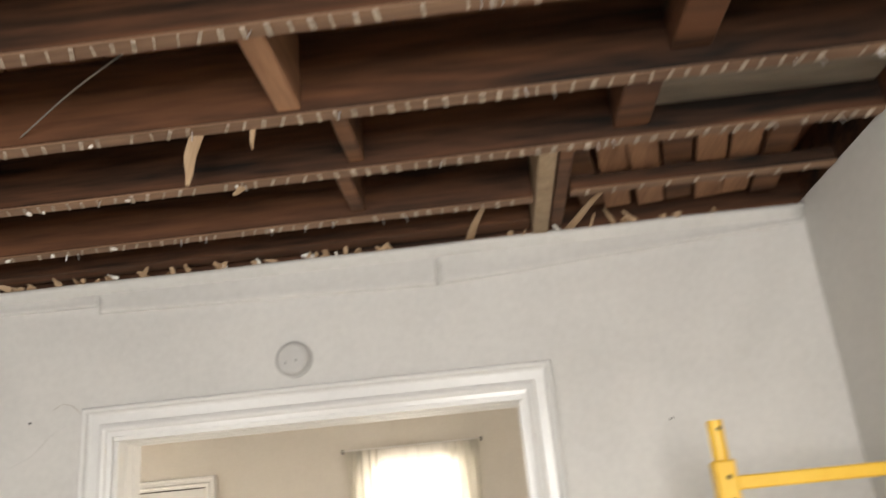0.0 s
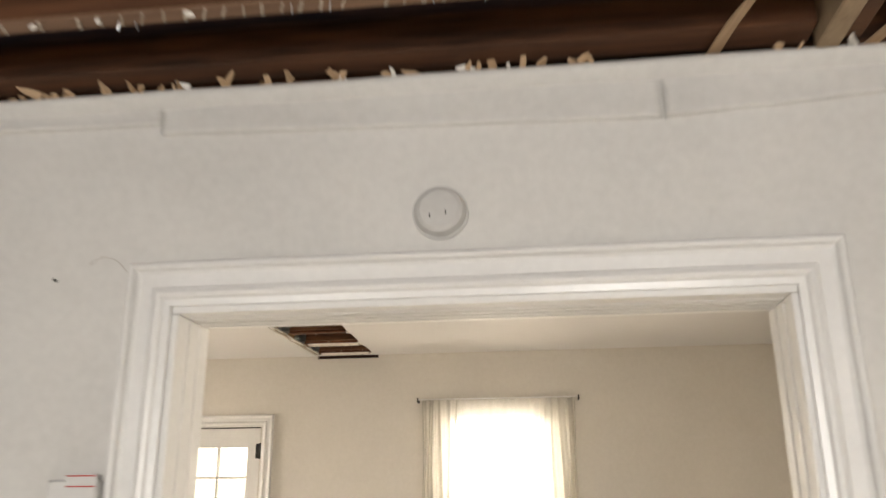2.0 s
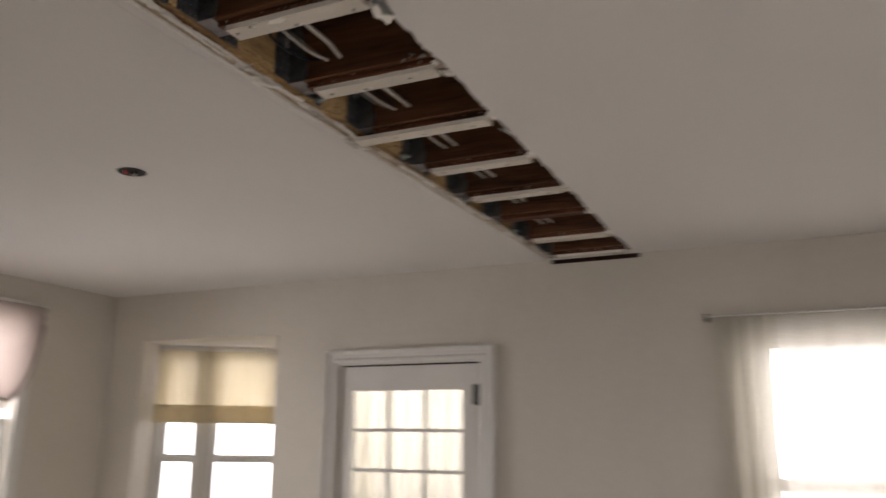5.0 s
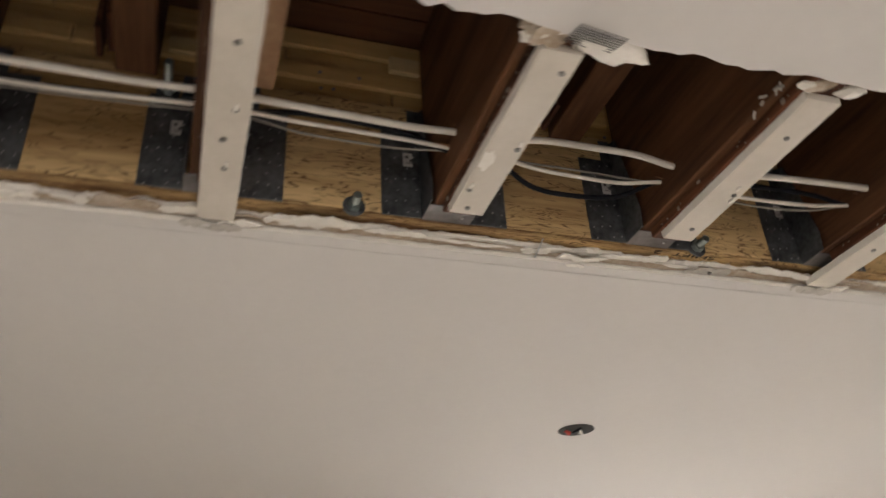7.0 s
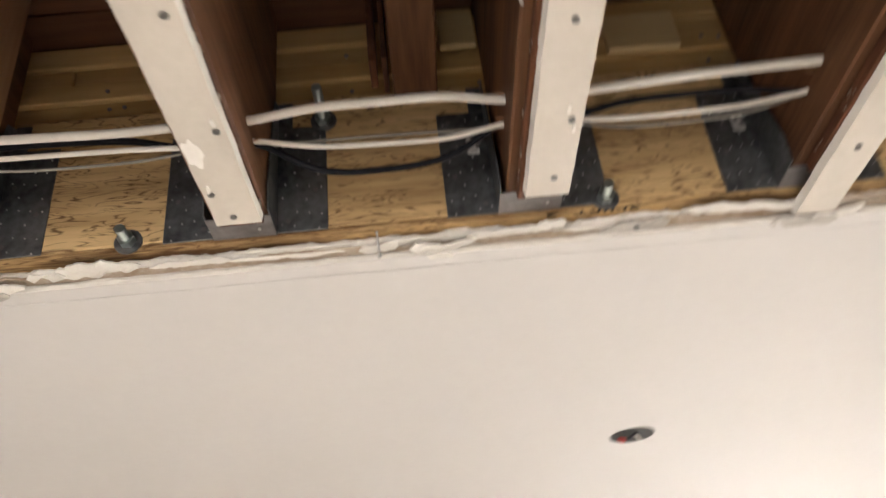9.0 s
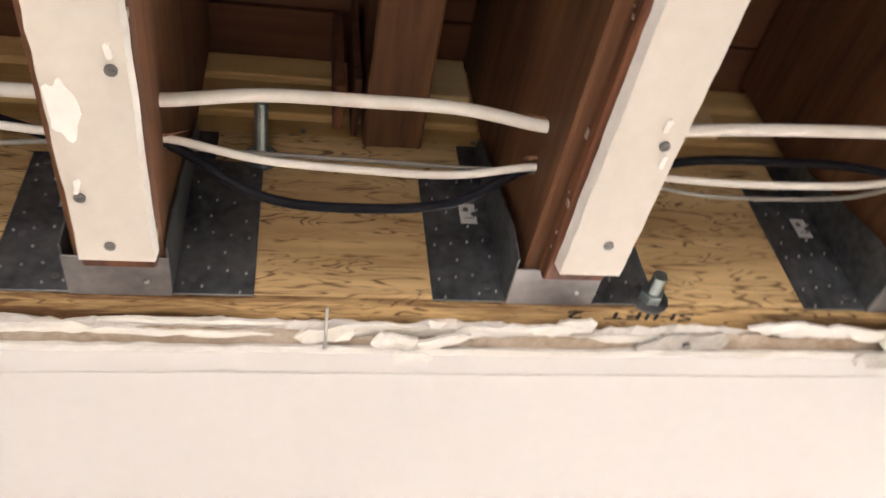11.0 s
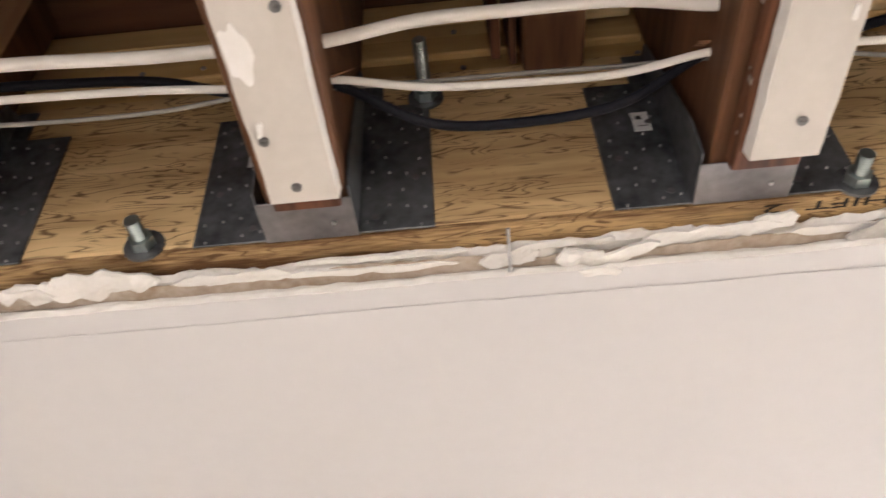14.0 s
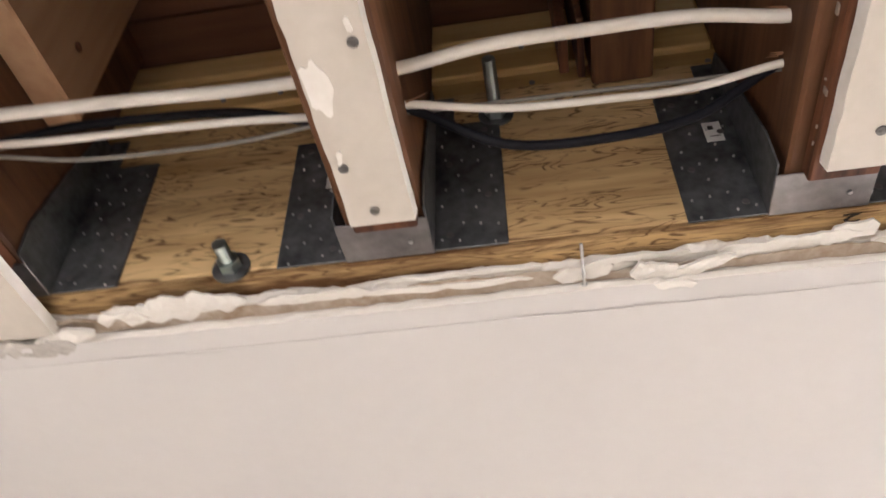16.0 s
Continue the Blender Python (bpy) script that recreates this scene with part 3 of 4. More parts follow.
# short cut-off ends of older timbers between the joists
for k in range(-3, 7):
    if k in (-1, 1):
        continue
    mid = 1.683 + 0.4045 * (k + 0.5) + (0.058 if k % 2 == 0 else -0.06)
    end = thing("cut_timber_end", "short reddish-brown cut-off timber between joists", "timber", "cut timbers between the joists")
    part("timber", new_box(XB + 0.004, mid - 0.034, 2.905, XB + 0.32, mid + 0.034, ZS - 0.003, bevel=0.003), JOIST_RED, end)
    q = random.Random(700 + k)
    for n in range(2):
        y0, w = mid - 0.040 - 0.017 * n, q.uniform(0.007, 0.012)
        part("split_sliver", new_box(XB + 0.006, y0 - w, 2.915 + q.uniform(0.0, 0.03), XB + 0.05 + q.uniform(0.0, 0.05), y0, ZS - 0.004, bevel=0.001), FURRING, end, "thin split wood sliver")

stub = thing("pine_block", "pale pinkish pine block fixed beside a joist", "timber")
part("block", new_box(-1.490, 1.3200, 2.832, -0.90, 1.3600, ZS - 0.003, bevel=0.003), BLOCK_PINE, stub)
for x, z in ((-1.44, 2.90), (-1.38, 2.99)):
    part("knot", cyl(bmesh.new(), 0.006, 0.001, pose(x, 1.3604, z, 90, 0, 0), 12), FURRING, stub, "dark round knot")

# cables threaded along the joists
def run(label, mat, r, holes, x, z, bays, wob, seed):
    """One cable through all joists. holes: where it passes certain joists; bays: how far it bows (x, z) in certain bays."""
    q = random.Random(seed)
    at = [(holes.get(k - 3, x) + q.uniform(-wob, wob) * 0.3, z + q.uniform(-0.002, 0.002)) for k in range(len(JY))]
    pts = []
    for k, jy in enumerate(JY[:-1]):
        bx, bz, lean = bays.get(k - 3, (0.0, -0.004, 0.5))
        pts.append((at[k][0], jy, at[k][1]))
        pts.append((at[k][0], jy + 0.045, at[k][1]))
        for t in (0.30, 0.50, 0.72):
            h = (t / lean if t < lean else (1 - t) / (1 - lean))
            h = h * (2 - h)
            pts.append((at[k][0] + (at[k + 1][0] - at[k][0]) * t + bx * h + q.uniform(-wob, wob) * 0.5, jy + 0.4045 * t,
                        at[k][1] + (at[k + 1][1] - at[k][1]) * t + bz * h + q.uniform(-wob, wob) * 0.4))
        pts.append((at[k + 1][0], JY[k + 1] - 0.040, at[k + 1][1]))
    pts.append((at[-1][0], JY[-1], at[-1][1]))
    tagged(link("power_cable", cable_mesh(pts, r, steps=6), mat, True), label, "cable", "cables along the beam")


run("thick white plastic sheathed cable threaded through joists", CABLE_W, 0.0060, {-1: -1.402, 0: -1.412, 1: -1.412, 2: -1.394}, -1.400, 2.738, {0: (0.009, 0.006, 0.62), -1: (0.004, -0.006, 0.5), 1: (0.004, -0.002, 0.4)}, 0.004, 3)
run("thin white plastic sheathed cable threaded through joists", CABLE_W, 0.0037, {-1: -1.432, 0: -1.451, 1: -1.458, 2: -1.446}, -1.440, 2.734, {0: (-0.010, -0.010, 0.55), -1: (0.004, -0.004, 0.5), 1: (-0.004, -0.008, 0.5)}, 0.002, 4)
run("black cable sagging between the joists", CABLE_B, 0.0046, {-1: -1.436, 0: -1.457, 1: -1.463, 2: -1.448}, -1.445, 2.736, {0: (-0.028, -0.036, 0.47), -1: (0.010, 0.012, 0.5), 1: (0.012, 0.010, 0.5)}, 0.002, 5)
run("thin grey cable threaded through joists", CABLE_G, 0.0022, {-1: -1.445, 0: -1.458, 1: -1.464, 2: -1.452}, -1.450, 2.733, {0: (-0.004, 0.004, 0.5), -1: (-0.010, -0.006, 0.5), 1: (-0.012, -0.014, 0.5)}, 0.001, 6)

# loose gypsum flakes along the torn edge
fr = random.Random(91)


def torn_sheet(length, width, seed, crumple):
    """A torn piece of gypsum core with a ragged outline and a crumpled, thick body; long along y."""
    bm, top, low, n, m = bmesh.new(), [], [], max(8, int(length / 0.007)), 4
    for i in range(n + 1):
        t = i / n
        taper = min(1.0, 7 * t, 7 * (1 - t)) ** 0.6
        a = -0.5 * width * taper * (1 + 0.7 * noise.noise((t * length * 45, seed, 0)) + 0.35 * noise.noise((t * length * 140, seed, 1)))
        b = 0.5 * width * taper * (1 + 0.8 * noise.noise((t * length * 38, seed, 4)) + 0.4 * noise.noise((t * length * 120, seed, 5)))
        r0, r1 = [], []
        for j in range(m + 1):
            x = a + (b - a) * j / m
            y = (t - 0.5) * length
            z = crumple * (noise.noise((x * 60 + seed, y * 40, 2)) + 0.5 * noise.noise((x * 150, y * 130 + seed, 8)))
            r0.append(bm.verts.new((x, y, z)))
            r1.append(bm.verts.new((x * 0.92, y * 0.98, z + 0.0035)))
        low.append(r0), top.append(r1)
    for i in range(n):
        for j in range(m):
            bm.faces.new((low[i][j], low[i + 1][j], low[i + 1][j + 1], low[i][j + 1]))
            bm.faces.new((top[i][j], top[i][j + 1], top[i + 1][j + 1], top[i + 1][j]))
        for j in (0, m):
            bm.faces.new((low[i][j], low[i + 1][j], top[i + 1][j], top[i][j]))
    for i in (0, n):
        for j in range(m):
            bm.faces.new((low[i][j], low[i][j + 1], top[i][j + 1], top[i][j]))
    return bm


def gypsum(y, x, length, width, crumple=0.003, mat=None, label="broken white gypsum flake on the beam's underside", tilt=0.0, turn=0.0, dz=0.0):
    ob = tagged(link("gypsum_flake", torn_sheet(length, width, fr.uniform(0, 90), crumple), mat or PLASTER), label, "gypsum flake", "gypsum flakes")
    ob.matrix_world = pose(x - 0.004 + 0.030 * max(0.0, y - 2.5), y, ZB + 0.0105 + dz, fr.uniform(-2, 2), tilt, turn)
    return ob


# the broad torn piece, the crumpled rolls beside the nail, the compound lump over the stamp
gypsum(1.450, -1.606, 0.165, 0.030, 0.004, turn=-2)
gypsum(1.395, -1.612, 0.055, 0.022, 0.006, turn=6, dz=-0.002)
gypsum(1.600, -1.612, 0.120, 0.014, 0.003, turn=1)
gypsum(1.725, -1.617, 0.190, 0.008, 0.002, turn=1)
gypsum(1.745, -1.604, 0.170, 0.006, 0.001, turn=-1, dz=0.003)
gypsum(1.868, -1.615, 0.060, 0.020, 0.004, turn=-8, dz=-0.001)
gypsum(1.925, -1.603, 0.090, 0.009, 0.002, turn=2)
gypsum(1.935, -1.622, 0.050, 0.024, 0.006, turn=18, dz=-0.006, tilt=8)
gypsum(1.975, -1.618, 0.075, 0.020, 0.005, turn=-26, dz=-0.008, tilt=6)
gypsum(1.955, -1.634, 0.042, 0.012, 0.004, turn=4, dz=-0.013)
gypsum(2.060, -1.606, 0.130, 0.015, 0.003, turn=-4)
gypsum(2.118, -1.600, 0.045, 0.018, 0.003, turn=-12, dz=0.001)
gypsum(2.180, -1.616, 0.090, 0.009, 0.002)
gypsum(2.242, -1.622, 0.105, 0.030, 0.005, COMPOUND, "grey old jointing compound lump with a screw", turn=-5, dz=-0.003)
gypsum(2.400, -1.600, 0.190, 0.018, 0.004, turn=3)
gypsum(2.330, -1.622, 0.070, 0.022, 0.001, PAPER, "torn brown board paper beside the beam", dz=0.002)
y = 0.45
while y < YN - 0.15:
    if y < 1.33 or y > 2.50:
        L, W = fr.uniform(0.06, 0.17), fr.uniform(0.010, 0.026)
        grey = fr.random()
        gypsum(y + L / 2, -1.612 + fr.uniform(-0.008, 0.006), L, W, fr.uniform(0.002, 0.005), COMPOUND if grey < 0.15 else PAPER if grey < 0.25 else PLASTER, turn=fr.uniform(-7, 7))
        y += L * fr.uniform(0.85, 1.25)
    else:
        y += 0.05
# patched paper ends where two strips cross the torn edge
for jy in (JY[2], JY[5]):
    gypsum(jy + 0.005, -1.634, 0.105, 0.026, 0.004, COMPOUND, "grey jointing compound over a strip's end", dz=-0.012)
    gypsum(jy + 0.050, -1.622, 0.080, 0.018, 0.004, turn=-14, dz=-0.011)
tagged(link("compound_screw", cyl(bmesh.new(), 0.004, 0.004, pose(-1.622, 2.243, ZB + 0.004), 12), SCREW), "dull screw head in the jointing compound", "screw")

# crumbs of board at the joists' cut ends
cr = random.Random(17)
for k, jy in enumerate(JY):
    for q in range(3):
        bm = bmesh.new()
        bmesh.ops.create_icosphere(bm, subdivisions=2, radius=1.0)
        sd = cr.uniform(0, 50)
        for v in bm.verts:
            v.co *= 1 + 0.5 * noise.noise(v.co * 1.8 + Vector((sd, 0, 0)))
        bmesh.ops.transform(bm, matrix=Matrix.Diagonal((cr.uniform(0.008, 0.016), cr.uniform(0.012, 0.03), cr.uniform(0.005, 0.010), 1)), verts=bm.verts[:])
        ob = tagged(link("board_crumb", bm, PLASTER if q else PAPER), "broken ceiling board crumb at a joist's end", "crumb", "crumbs at the joists")
        ob.matrix_world = pose(-1.103 + cr.uniform(-0.006, 0.008), jy + cr.uniform(-0.045, 0.055), ZB + 0.012, 0, cr.uniform(-15, 15), cr.uniform(-40, 40))
chipb = torn_sheet(0.075, 0.034, 31.0, 0.004)
tagged(link("hanging_chip", chipb, PLASTER), "white board chip hanging from the torn edge", "board chip").matrix_world = pose(-1.088, 2.575, ZB - 0.010, 24, 25, 30)
# split fibres round the cable holes
for k in (2, 3, 4, 5):
    jy = JY[k]
    for hx, hz in ((-1.405, 2.738), (-1.450, 2.734)):
        for q in range(5):
            bm = bmesh.new()
            L = cr.uniform(0.010, 0.024)
            cyl(bm, 0.0012, L, pose(0, 0, L / 2), 5, 0.0002)
            ob = tagged(link("wood_splinter", bm, BLOCK_WOOD), "small wood splinter at a cable hole", "splinter", "splinters at the cable holes")
            sgn = 1 if q % 2 else -1
            ob.matrix_world = pose(hx + cr.uniform(-0.010, 0.010), jy + (0.0415 if sgn > 0 else -0.036), hz + cr.uniform(-0.004, 0.010), -sgn * cr.uniform(50, 85), cr.uniform(-50, 50), 0)
# wire lath torn out at one joist
mesh = bmesh.new()
LATH_AT = pose(-1.082, 1.722, ZB - 0.005, 0, 14, 8)
for i in range(8):
    cyl(mesh, 0.0007, 0.070, LATH_AT @ pose(-0.022 + i * 0.005, 0, 0, 90, 0, 0), 5)
for i in range(12):
    cyl(mesh, 0.0007, 0.040, LATH_AT @ pose(0, -0.033 + i * 0.006, 0.0006, 0, 90, 0), 5)
tagged(link("wire_lath", mesh, BLACK_IRON), "dark wire lath torn open over a joist", "wire lath")
flap = tagged(link("paper_flap", torn_sheet(0.055, 0.034, 12.0, 0.004), PAPER), "tan torn board paper hanging from the edge", "board paper")
flap.matrix_world = pose(-1.100, 1.668, ZB + 0.004, 8, -12, 20)
for k in range(8):
    ob = tagged(link("plaster_whisker", torn_sheet(cr.uniform(0.008, 0.026), cr.uniform(0.002, 0.004), k * 7.0, 0.002), COMPOUND), "pale plaster whisker clinging to a joist", "plaster", "plaster whiskers")
    ob.matrix_world = pose(-1.135 - 0.11 * cr.random(), 2.0535 - cr.uniform(0, 0.003), ZB + 0.030 + cr.uniform(0, 0.012), cr.uniform(-60, 60), cr.uniform(-30, 30), cr.uniform(30, 150))
# filler smeared over some screws
for x, y in ((-1.436, 1.6745), (-1.316, 1.712), (-1.345, 2.112), (-1.33, 1.300), (-1.465, 1.296), (-1.380, 2.121)):
    ob = tagged(link("filler_smear", torn_sheet(cr.uniform(0.010, 0.017), 0.0045, x * 90, 0.0006), PLASTER), "white filler smear beside a screw head", "filler", "filler smears")
    ob.matrix_world = pose(x + 0.006, y, ZB - 0.0026, 0, 0, 90 + cr.uniform(-14, 14))


# ---- near room: stripped ceiling ----
ZJ = 2.512
ZF = 2.74
tagged(link("ceiling_near_deck", deck(-3.6, XE, -4.7, YP0, ZF, 2), PLANK_OLD), "dark boards above the stripped joists", "subfloor", kind="structure")
AY = [-0.435, -0.805, -1.150, -1.530, -1.90, -2.28, -2.65, -3.03, -3.40, -3.78, -4.15, -4.5]
for k, y in enumerate(AY):
    r = random.Random(300 + k)
    x1 = 0.93 if k == 0 else XAE - 0.01
    j = thing("ceiling_joist", "sooty old joist with plaster lath marks on its edge", "joist", "joists of the stripped ceiling")
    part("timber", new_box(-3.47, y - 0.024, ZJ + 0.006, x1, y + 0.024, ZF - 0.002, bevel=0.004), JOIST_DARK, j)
    part("edge", new_box(-3.46, y - 0.0235, ZJ, x1 - 0.002, y + 0.0235, ZJ + 0.0055, bevel=0.001), JOIST_FACE, j, "weathered lower edge")
    marks = bmesh.new()
    x = -2.4
    while x < x1 - 0.03:
        if r.random() < 0.92:
            w = r.uniform(0.004, 0.010) if x < 0.2 else r.uniform(0.006, 0.016)
            turn = r.uniform(12, 30) if x < 0.3 else r.uniform(-4, 6)
            m = Matrix.Translation((x, y, 0)) @ pose(0, 0, 0, 0, 0, turn)
            half = 0.0225 * r.uniform(0.75, 1.0)
            box(marks, -w / 2, -half, ZJ - r.uniform(0.001, 0.005), w / 2, half, ZJ + 0.001, m)
        x += r.uniform(0.040, 0.052)
    tagged(part("lath_mark", marks, PLASTER_OLD, j, "pale plaster lath marks"), kind="stuff")
    if k < 6:
        nails = bmesh.new()
        for q in range(12):
            nx = r.uniform(-1.6, x1 - 0.1)
            cyl(nails, 0.0018, 0.022, pose(nx, y + r.uniform(-0.015, 0.015), ZJ - 0.010, r.uniform(-20, 20), r.uniform(-20, 20), 0), 6)
        tagged(part("nail", nails, NAIL, j, "bent lath nails"), kind="stuff")


def blocking(x, y0, y1, z0, z1, mat, label, w=0.045):
    tagged(link("blocking", new_box(x - w / 2, y0, z0, x + w / 2, y1, z1, bevel=0.004), mat), label, "blocking", "blocking between the stripped joists")


blocking(0.31, AY[3] + 0.026, AY[2] - 0.026, ZJ + 0.01, ZF - 0.003, BLOCK_WOOD, "light brown wooden block between two joists", 0.06)
blocking(0.415, AY[2] + 0.026, AY[1] - 0.026, ZJ + 0.02, ZF - 0.003, JOIST_RED, "reddish wooden block between two joists")
blocking(0.355, AY[1] + 0.026, AY[0] - 0.026, ZJ + 0.02, ZF - 0.003, JOIST_RED, "reddish wooden block between two joists")
blocking(1.20, AY[2] + 0.026, AY[1] - 0.026, ZJ + 0.03, ZF - 0.003, JOIST_DARK, "thick dark timber between two joists", 0.10)
blocking(1.30, AY[3] + 0.026, AY[2] - 0.026, ZJ + 0.05, ZF - 0.003, JOIST_DARK, "thick dark timber between two joists", 0.10)
blocking(-0.9, AY[3] + 0.026, AY[2] - 0.026, ZJ + 0.02, ZF - 0.003, JOIST_RED, "reddish wooden block between two joists")
blocking(-1.6, AY[1] + 0.026, AY[0] - 0.026, ZJ + 0.02, ZF - 0.003, JOIST_RED, "reddish wooden block between two joists")
tagged(link("trimmer", new_box(0.935, AY[1] + 0.026, ZJ - 0.004, 0.99, -0.115, ZF - 0.004, bevel=0.004), BLOCK_LIGHT), "pale worn timber crossing to the wall", "timber")
tagged(link("trimmer", new_box(1.0, AY[1] + 0.026, ZJ + 0.02, 1.045, -0.115, ZF - 0.004, bevel=0.004), JOIST_RED), "reddish timber crossing to the wall", "timber")
sj = thing("short_joist", "short worn joist end near the corner", "joist")
part("timber", new_box(1.05, -0.47, ZJ + 0.010, XAE - 0.012, -0.425, ZJ + 0.055, bevel=0.004), JOIST_DARK, sj)
part("edge", new_box(1.052, -0.4695, ZJ + 0.002, XAE - 0.014, -0.4255, ZJ + 0.0095, bevel=0.002), JOIST_FACE, sj, "worn pale lower edge")
for k in range(9):
    part("lath_mark", new_box(1.10 + k * 0.088, -0.467, ZJ - 0.0015, 1.109 + k * 0.088, -0.428, ZJ + 0.0025), PLASTER_OLD, sj, "pale plaster lath mark")
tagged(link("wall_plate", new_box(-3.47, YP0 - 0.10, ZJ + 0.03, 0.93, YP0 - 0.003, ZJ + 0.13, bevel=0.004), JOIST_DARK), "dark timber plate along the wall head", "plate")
# rough boards over the corner bay
r = random.Random(77)
for k in range(7):
    x = 1.10 + k * 0.105
    tagged(link("sheathing_board", new_box(-0.045, -0.36, -0.009, 0.045, 0.30, 0.009, pose(x, -0.43, ZJ + 0.065 + r.uniform(0, 0.02), 0, 0, r.uniform(-16, -8)), 0.002),
                BLOCK_WOOD if k % 3 else JOIST_RED), "rough reddish board over the corner bay", "board", "boards over the corner bay")
for k in range(3):
    tagged(link("sheathing_board", new_box(1.17, -1.13 + k * 0.108, ZJ + 0.09, XAE - 0.02, -1.03 + k * 0.108, ZJ + 0.11, None, 0.003), PLANK_GREY),
           "grey weathered board above the joists", "board", "boards over the corner bay")

# splintered lath on the wall head and hanging from joists
def splinter(x, y, z, length, w, ax, ay, az, mat=None):
    bm = bmesh.new()
    n = 5
    rows = []
    for i in range(n + 1):
        t = i / n
        ww = w * (1 - 0.75 * t ** 2)
        o = 0.10 * w * math.sin(t * 7 + x * 30)
        rows.append([bm.verts.new(q) for q in ((-ww / 2 + o, -0.003, t * length), (ww / 2 + o, -0.003, t * length), (ww / 2 + o, 0.003, t * length), (-ww / 2 + o, 0.003, t * length))])
    for p, q in zip(rows, rows[1:]):
        for j in range(4):
            bm.faces.new((p[j], p[(j + 1) % 4], q[(j + 1) % 4], q[j]))
    bm.faces.new(rows[0]), bm.faces.new(rows[-1][::-1])
    ob = link("lath_splinter", bm, mat or LATH)
    ob.matrix_world = pose(x, y, z, ax, ay, az)
    return tagged(ob, "splintered pale lath from the torn ceiling", "lath", "lath splinters")


splinter(0.055, -1.128, ZJ - 0.0, 0.16, 0.034, 165, 4, 10)
splinter(0.20, -1.12, ZJ + 0.01, 0.08, 0.014, 160, -6, 0)
splinter(0.08, -0.80, ZJ - 0.0, 0.05, 0.02, 150, 40, 0)
splinter(0.70, YP0 - 0.004, ZA + 0.012, 0.34, 0.030, 88, 0, 12)
splinter(1.07, YP0 - 0.004, ZA + 0.012, 0.36, 0.030, 87, 0, 18)
r = random.Random(41)
for k in range(58):
    x = r.uniform(-1.15, 0.45) if k < 48 else r.uniform(0.5, 1.7)
    big = r.random() < 0.3
    splinter(x, YP0 - r.uniform(0.004, 0.03), ZA + 0.004, r.uniform(0.045, 0.080) if big else r.uniform(0.016, 0.036), r.uniform(0.012, 0.026), r.uniform(20, 85), r.choice((-1, 1)) * r.uniform(5, 70), r.uniform(-50, 50),
             PLASTER if r.random() < 0.1 else LATH)

# ---- crown strip and sagging paper on the partition ----
def along_strip(name, x0, x1, prof, n, mat, label, wobble=0.0, seed=0):
    """A profile (out from the wall, height) swept along the partition's near face."""
    bm, rows = bmesh.new(), []
    for i in range(n + 1):
        x = x0 + (x1 - x0) * i / n
        w = wobble * noise.noise((x * 1.7, seed, 0))
        rows.append([bm.verts.new((x, YP0 - 0.0015 - o * (1 + 4 * w), z + w * 0.5)) for o, z in prof])
    for p, q in zip(rows, rows[1:]):
        for j in range(len(prof) - 1):
            bm.faces.new((p[j], p[j + 1], q[j + 1], q[j]))
    bm.faces.new(rows[0]), bm.faces.new(rows[-1][::-1])
    return tagged(link(name, bm, mat, True), label, "trim", kind="structure")


along_strip("trim_crown", -3.47, XAE - 0.003, [(0.0, ZA - 0.045), (0.010, ZA - 0.043), (0.014, ZA - 0.032), (0.030, ZA - 0.022), (0.034, ZA - 0.010), (0.028, ZA), (0.0, ZA + 0.002)], 90, WALL_A, "white crown edge under the torn ceiling", 0.012, 9)


def sagging_paper(x0, x1, seed, low0, low1):
    """Wall lining come loose under the crown; low0, low1: heights of its curled lower edge."""
    bm, rows, n = bmesh.new(), [], 60
    for i in range(n + 1):
        t = i / n
        x = x0 + (x1 - x0) * t
        low = low0 + (low1 - low0) * t + 0.003 * noise.noise((x * 4, seed, 2))
        w = 0.005 * noise.noise((x * 3, seed, 1)) + 0.002 * noise.noise((x * 11, seed, 5))
        top = ZA - 0.040
        rows.append([bm.verts.new(q) for q in ((x, YP0 - 0.008, top), (x, YP0 - 0.010 - w, top + (low - top) * 0.35), (x, YP0 - 0.013 - w, top + (low - top) * 0.72),
                                               (x, YP0 - 0.017 - w, low + 0.006), (x, YP0 - 0.015 - w, low), (x, YP0 - 0.001, low - 0.003))])
    for p, q in zip(rows, rows[1:]):
        for j in range(5):
            bm.faces.new((p[j], p[j + 1], q[j + 1], q[j]))
    bm.faces.new(rows[0]), bm.faces.new(rows[-1][::-1])
    tagged(link("trim_sagging_paper", bm, WALL_A, True), "white wall lining sagging below the crown", "wall lining", kind="structure")


sagging_paper(-0.703, 0.570, 3, 2.398, 2.366)
sagging_paper(0.578, XAE - 0.01, 4, 2.366, 2.452)
sagging_paper(-1.9, -0.712, 5, 2.440, 2.428)

# ---- cased opening ----
def casing_profile(w):
    return [(0.0, 0.0), (0.0, 0.026), (0.004, 0.033), (0.010, 0.035), (0.017, 0.031), (0.022, 0.018), (0.030, 0.013), (w * 0.55, 0.012), (w * 0.62, 0.020), (w * 0.72, 0.024), (w * 0.80, 0.020), (w * 0.85, 0.012), (w, 0.010), (w, 0.0)]


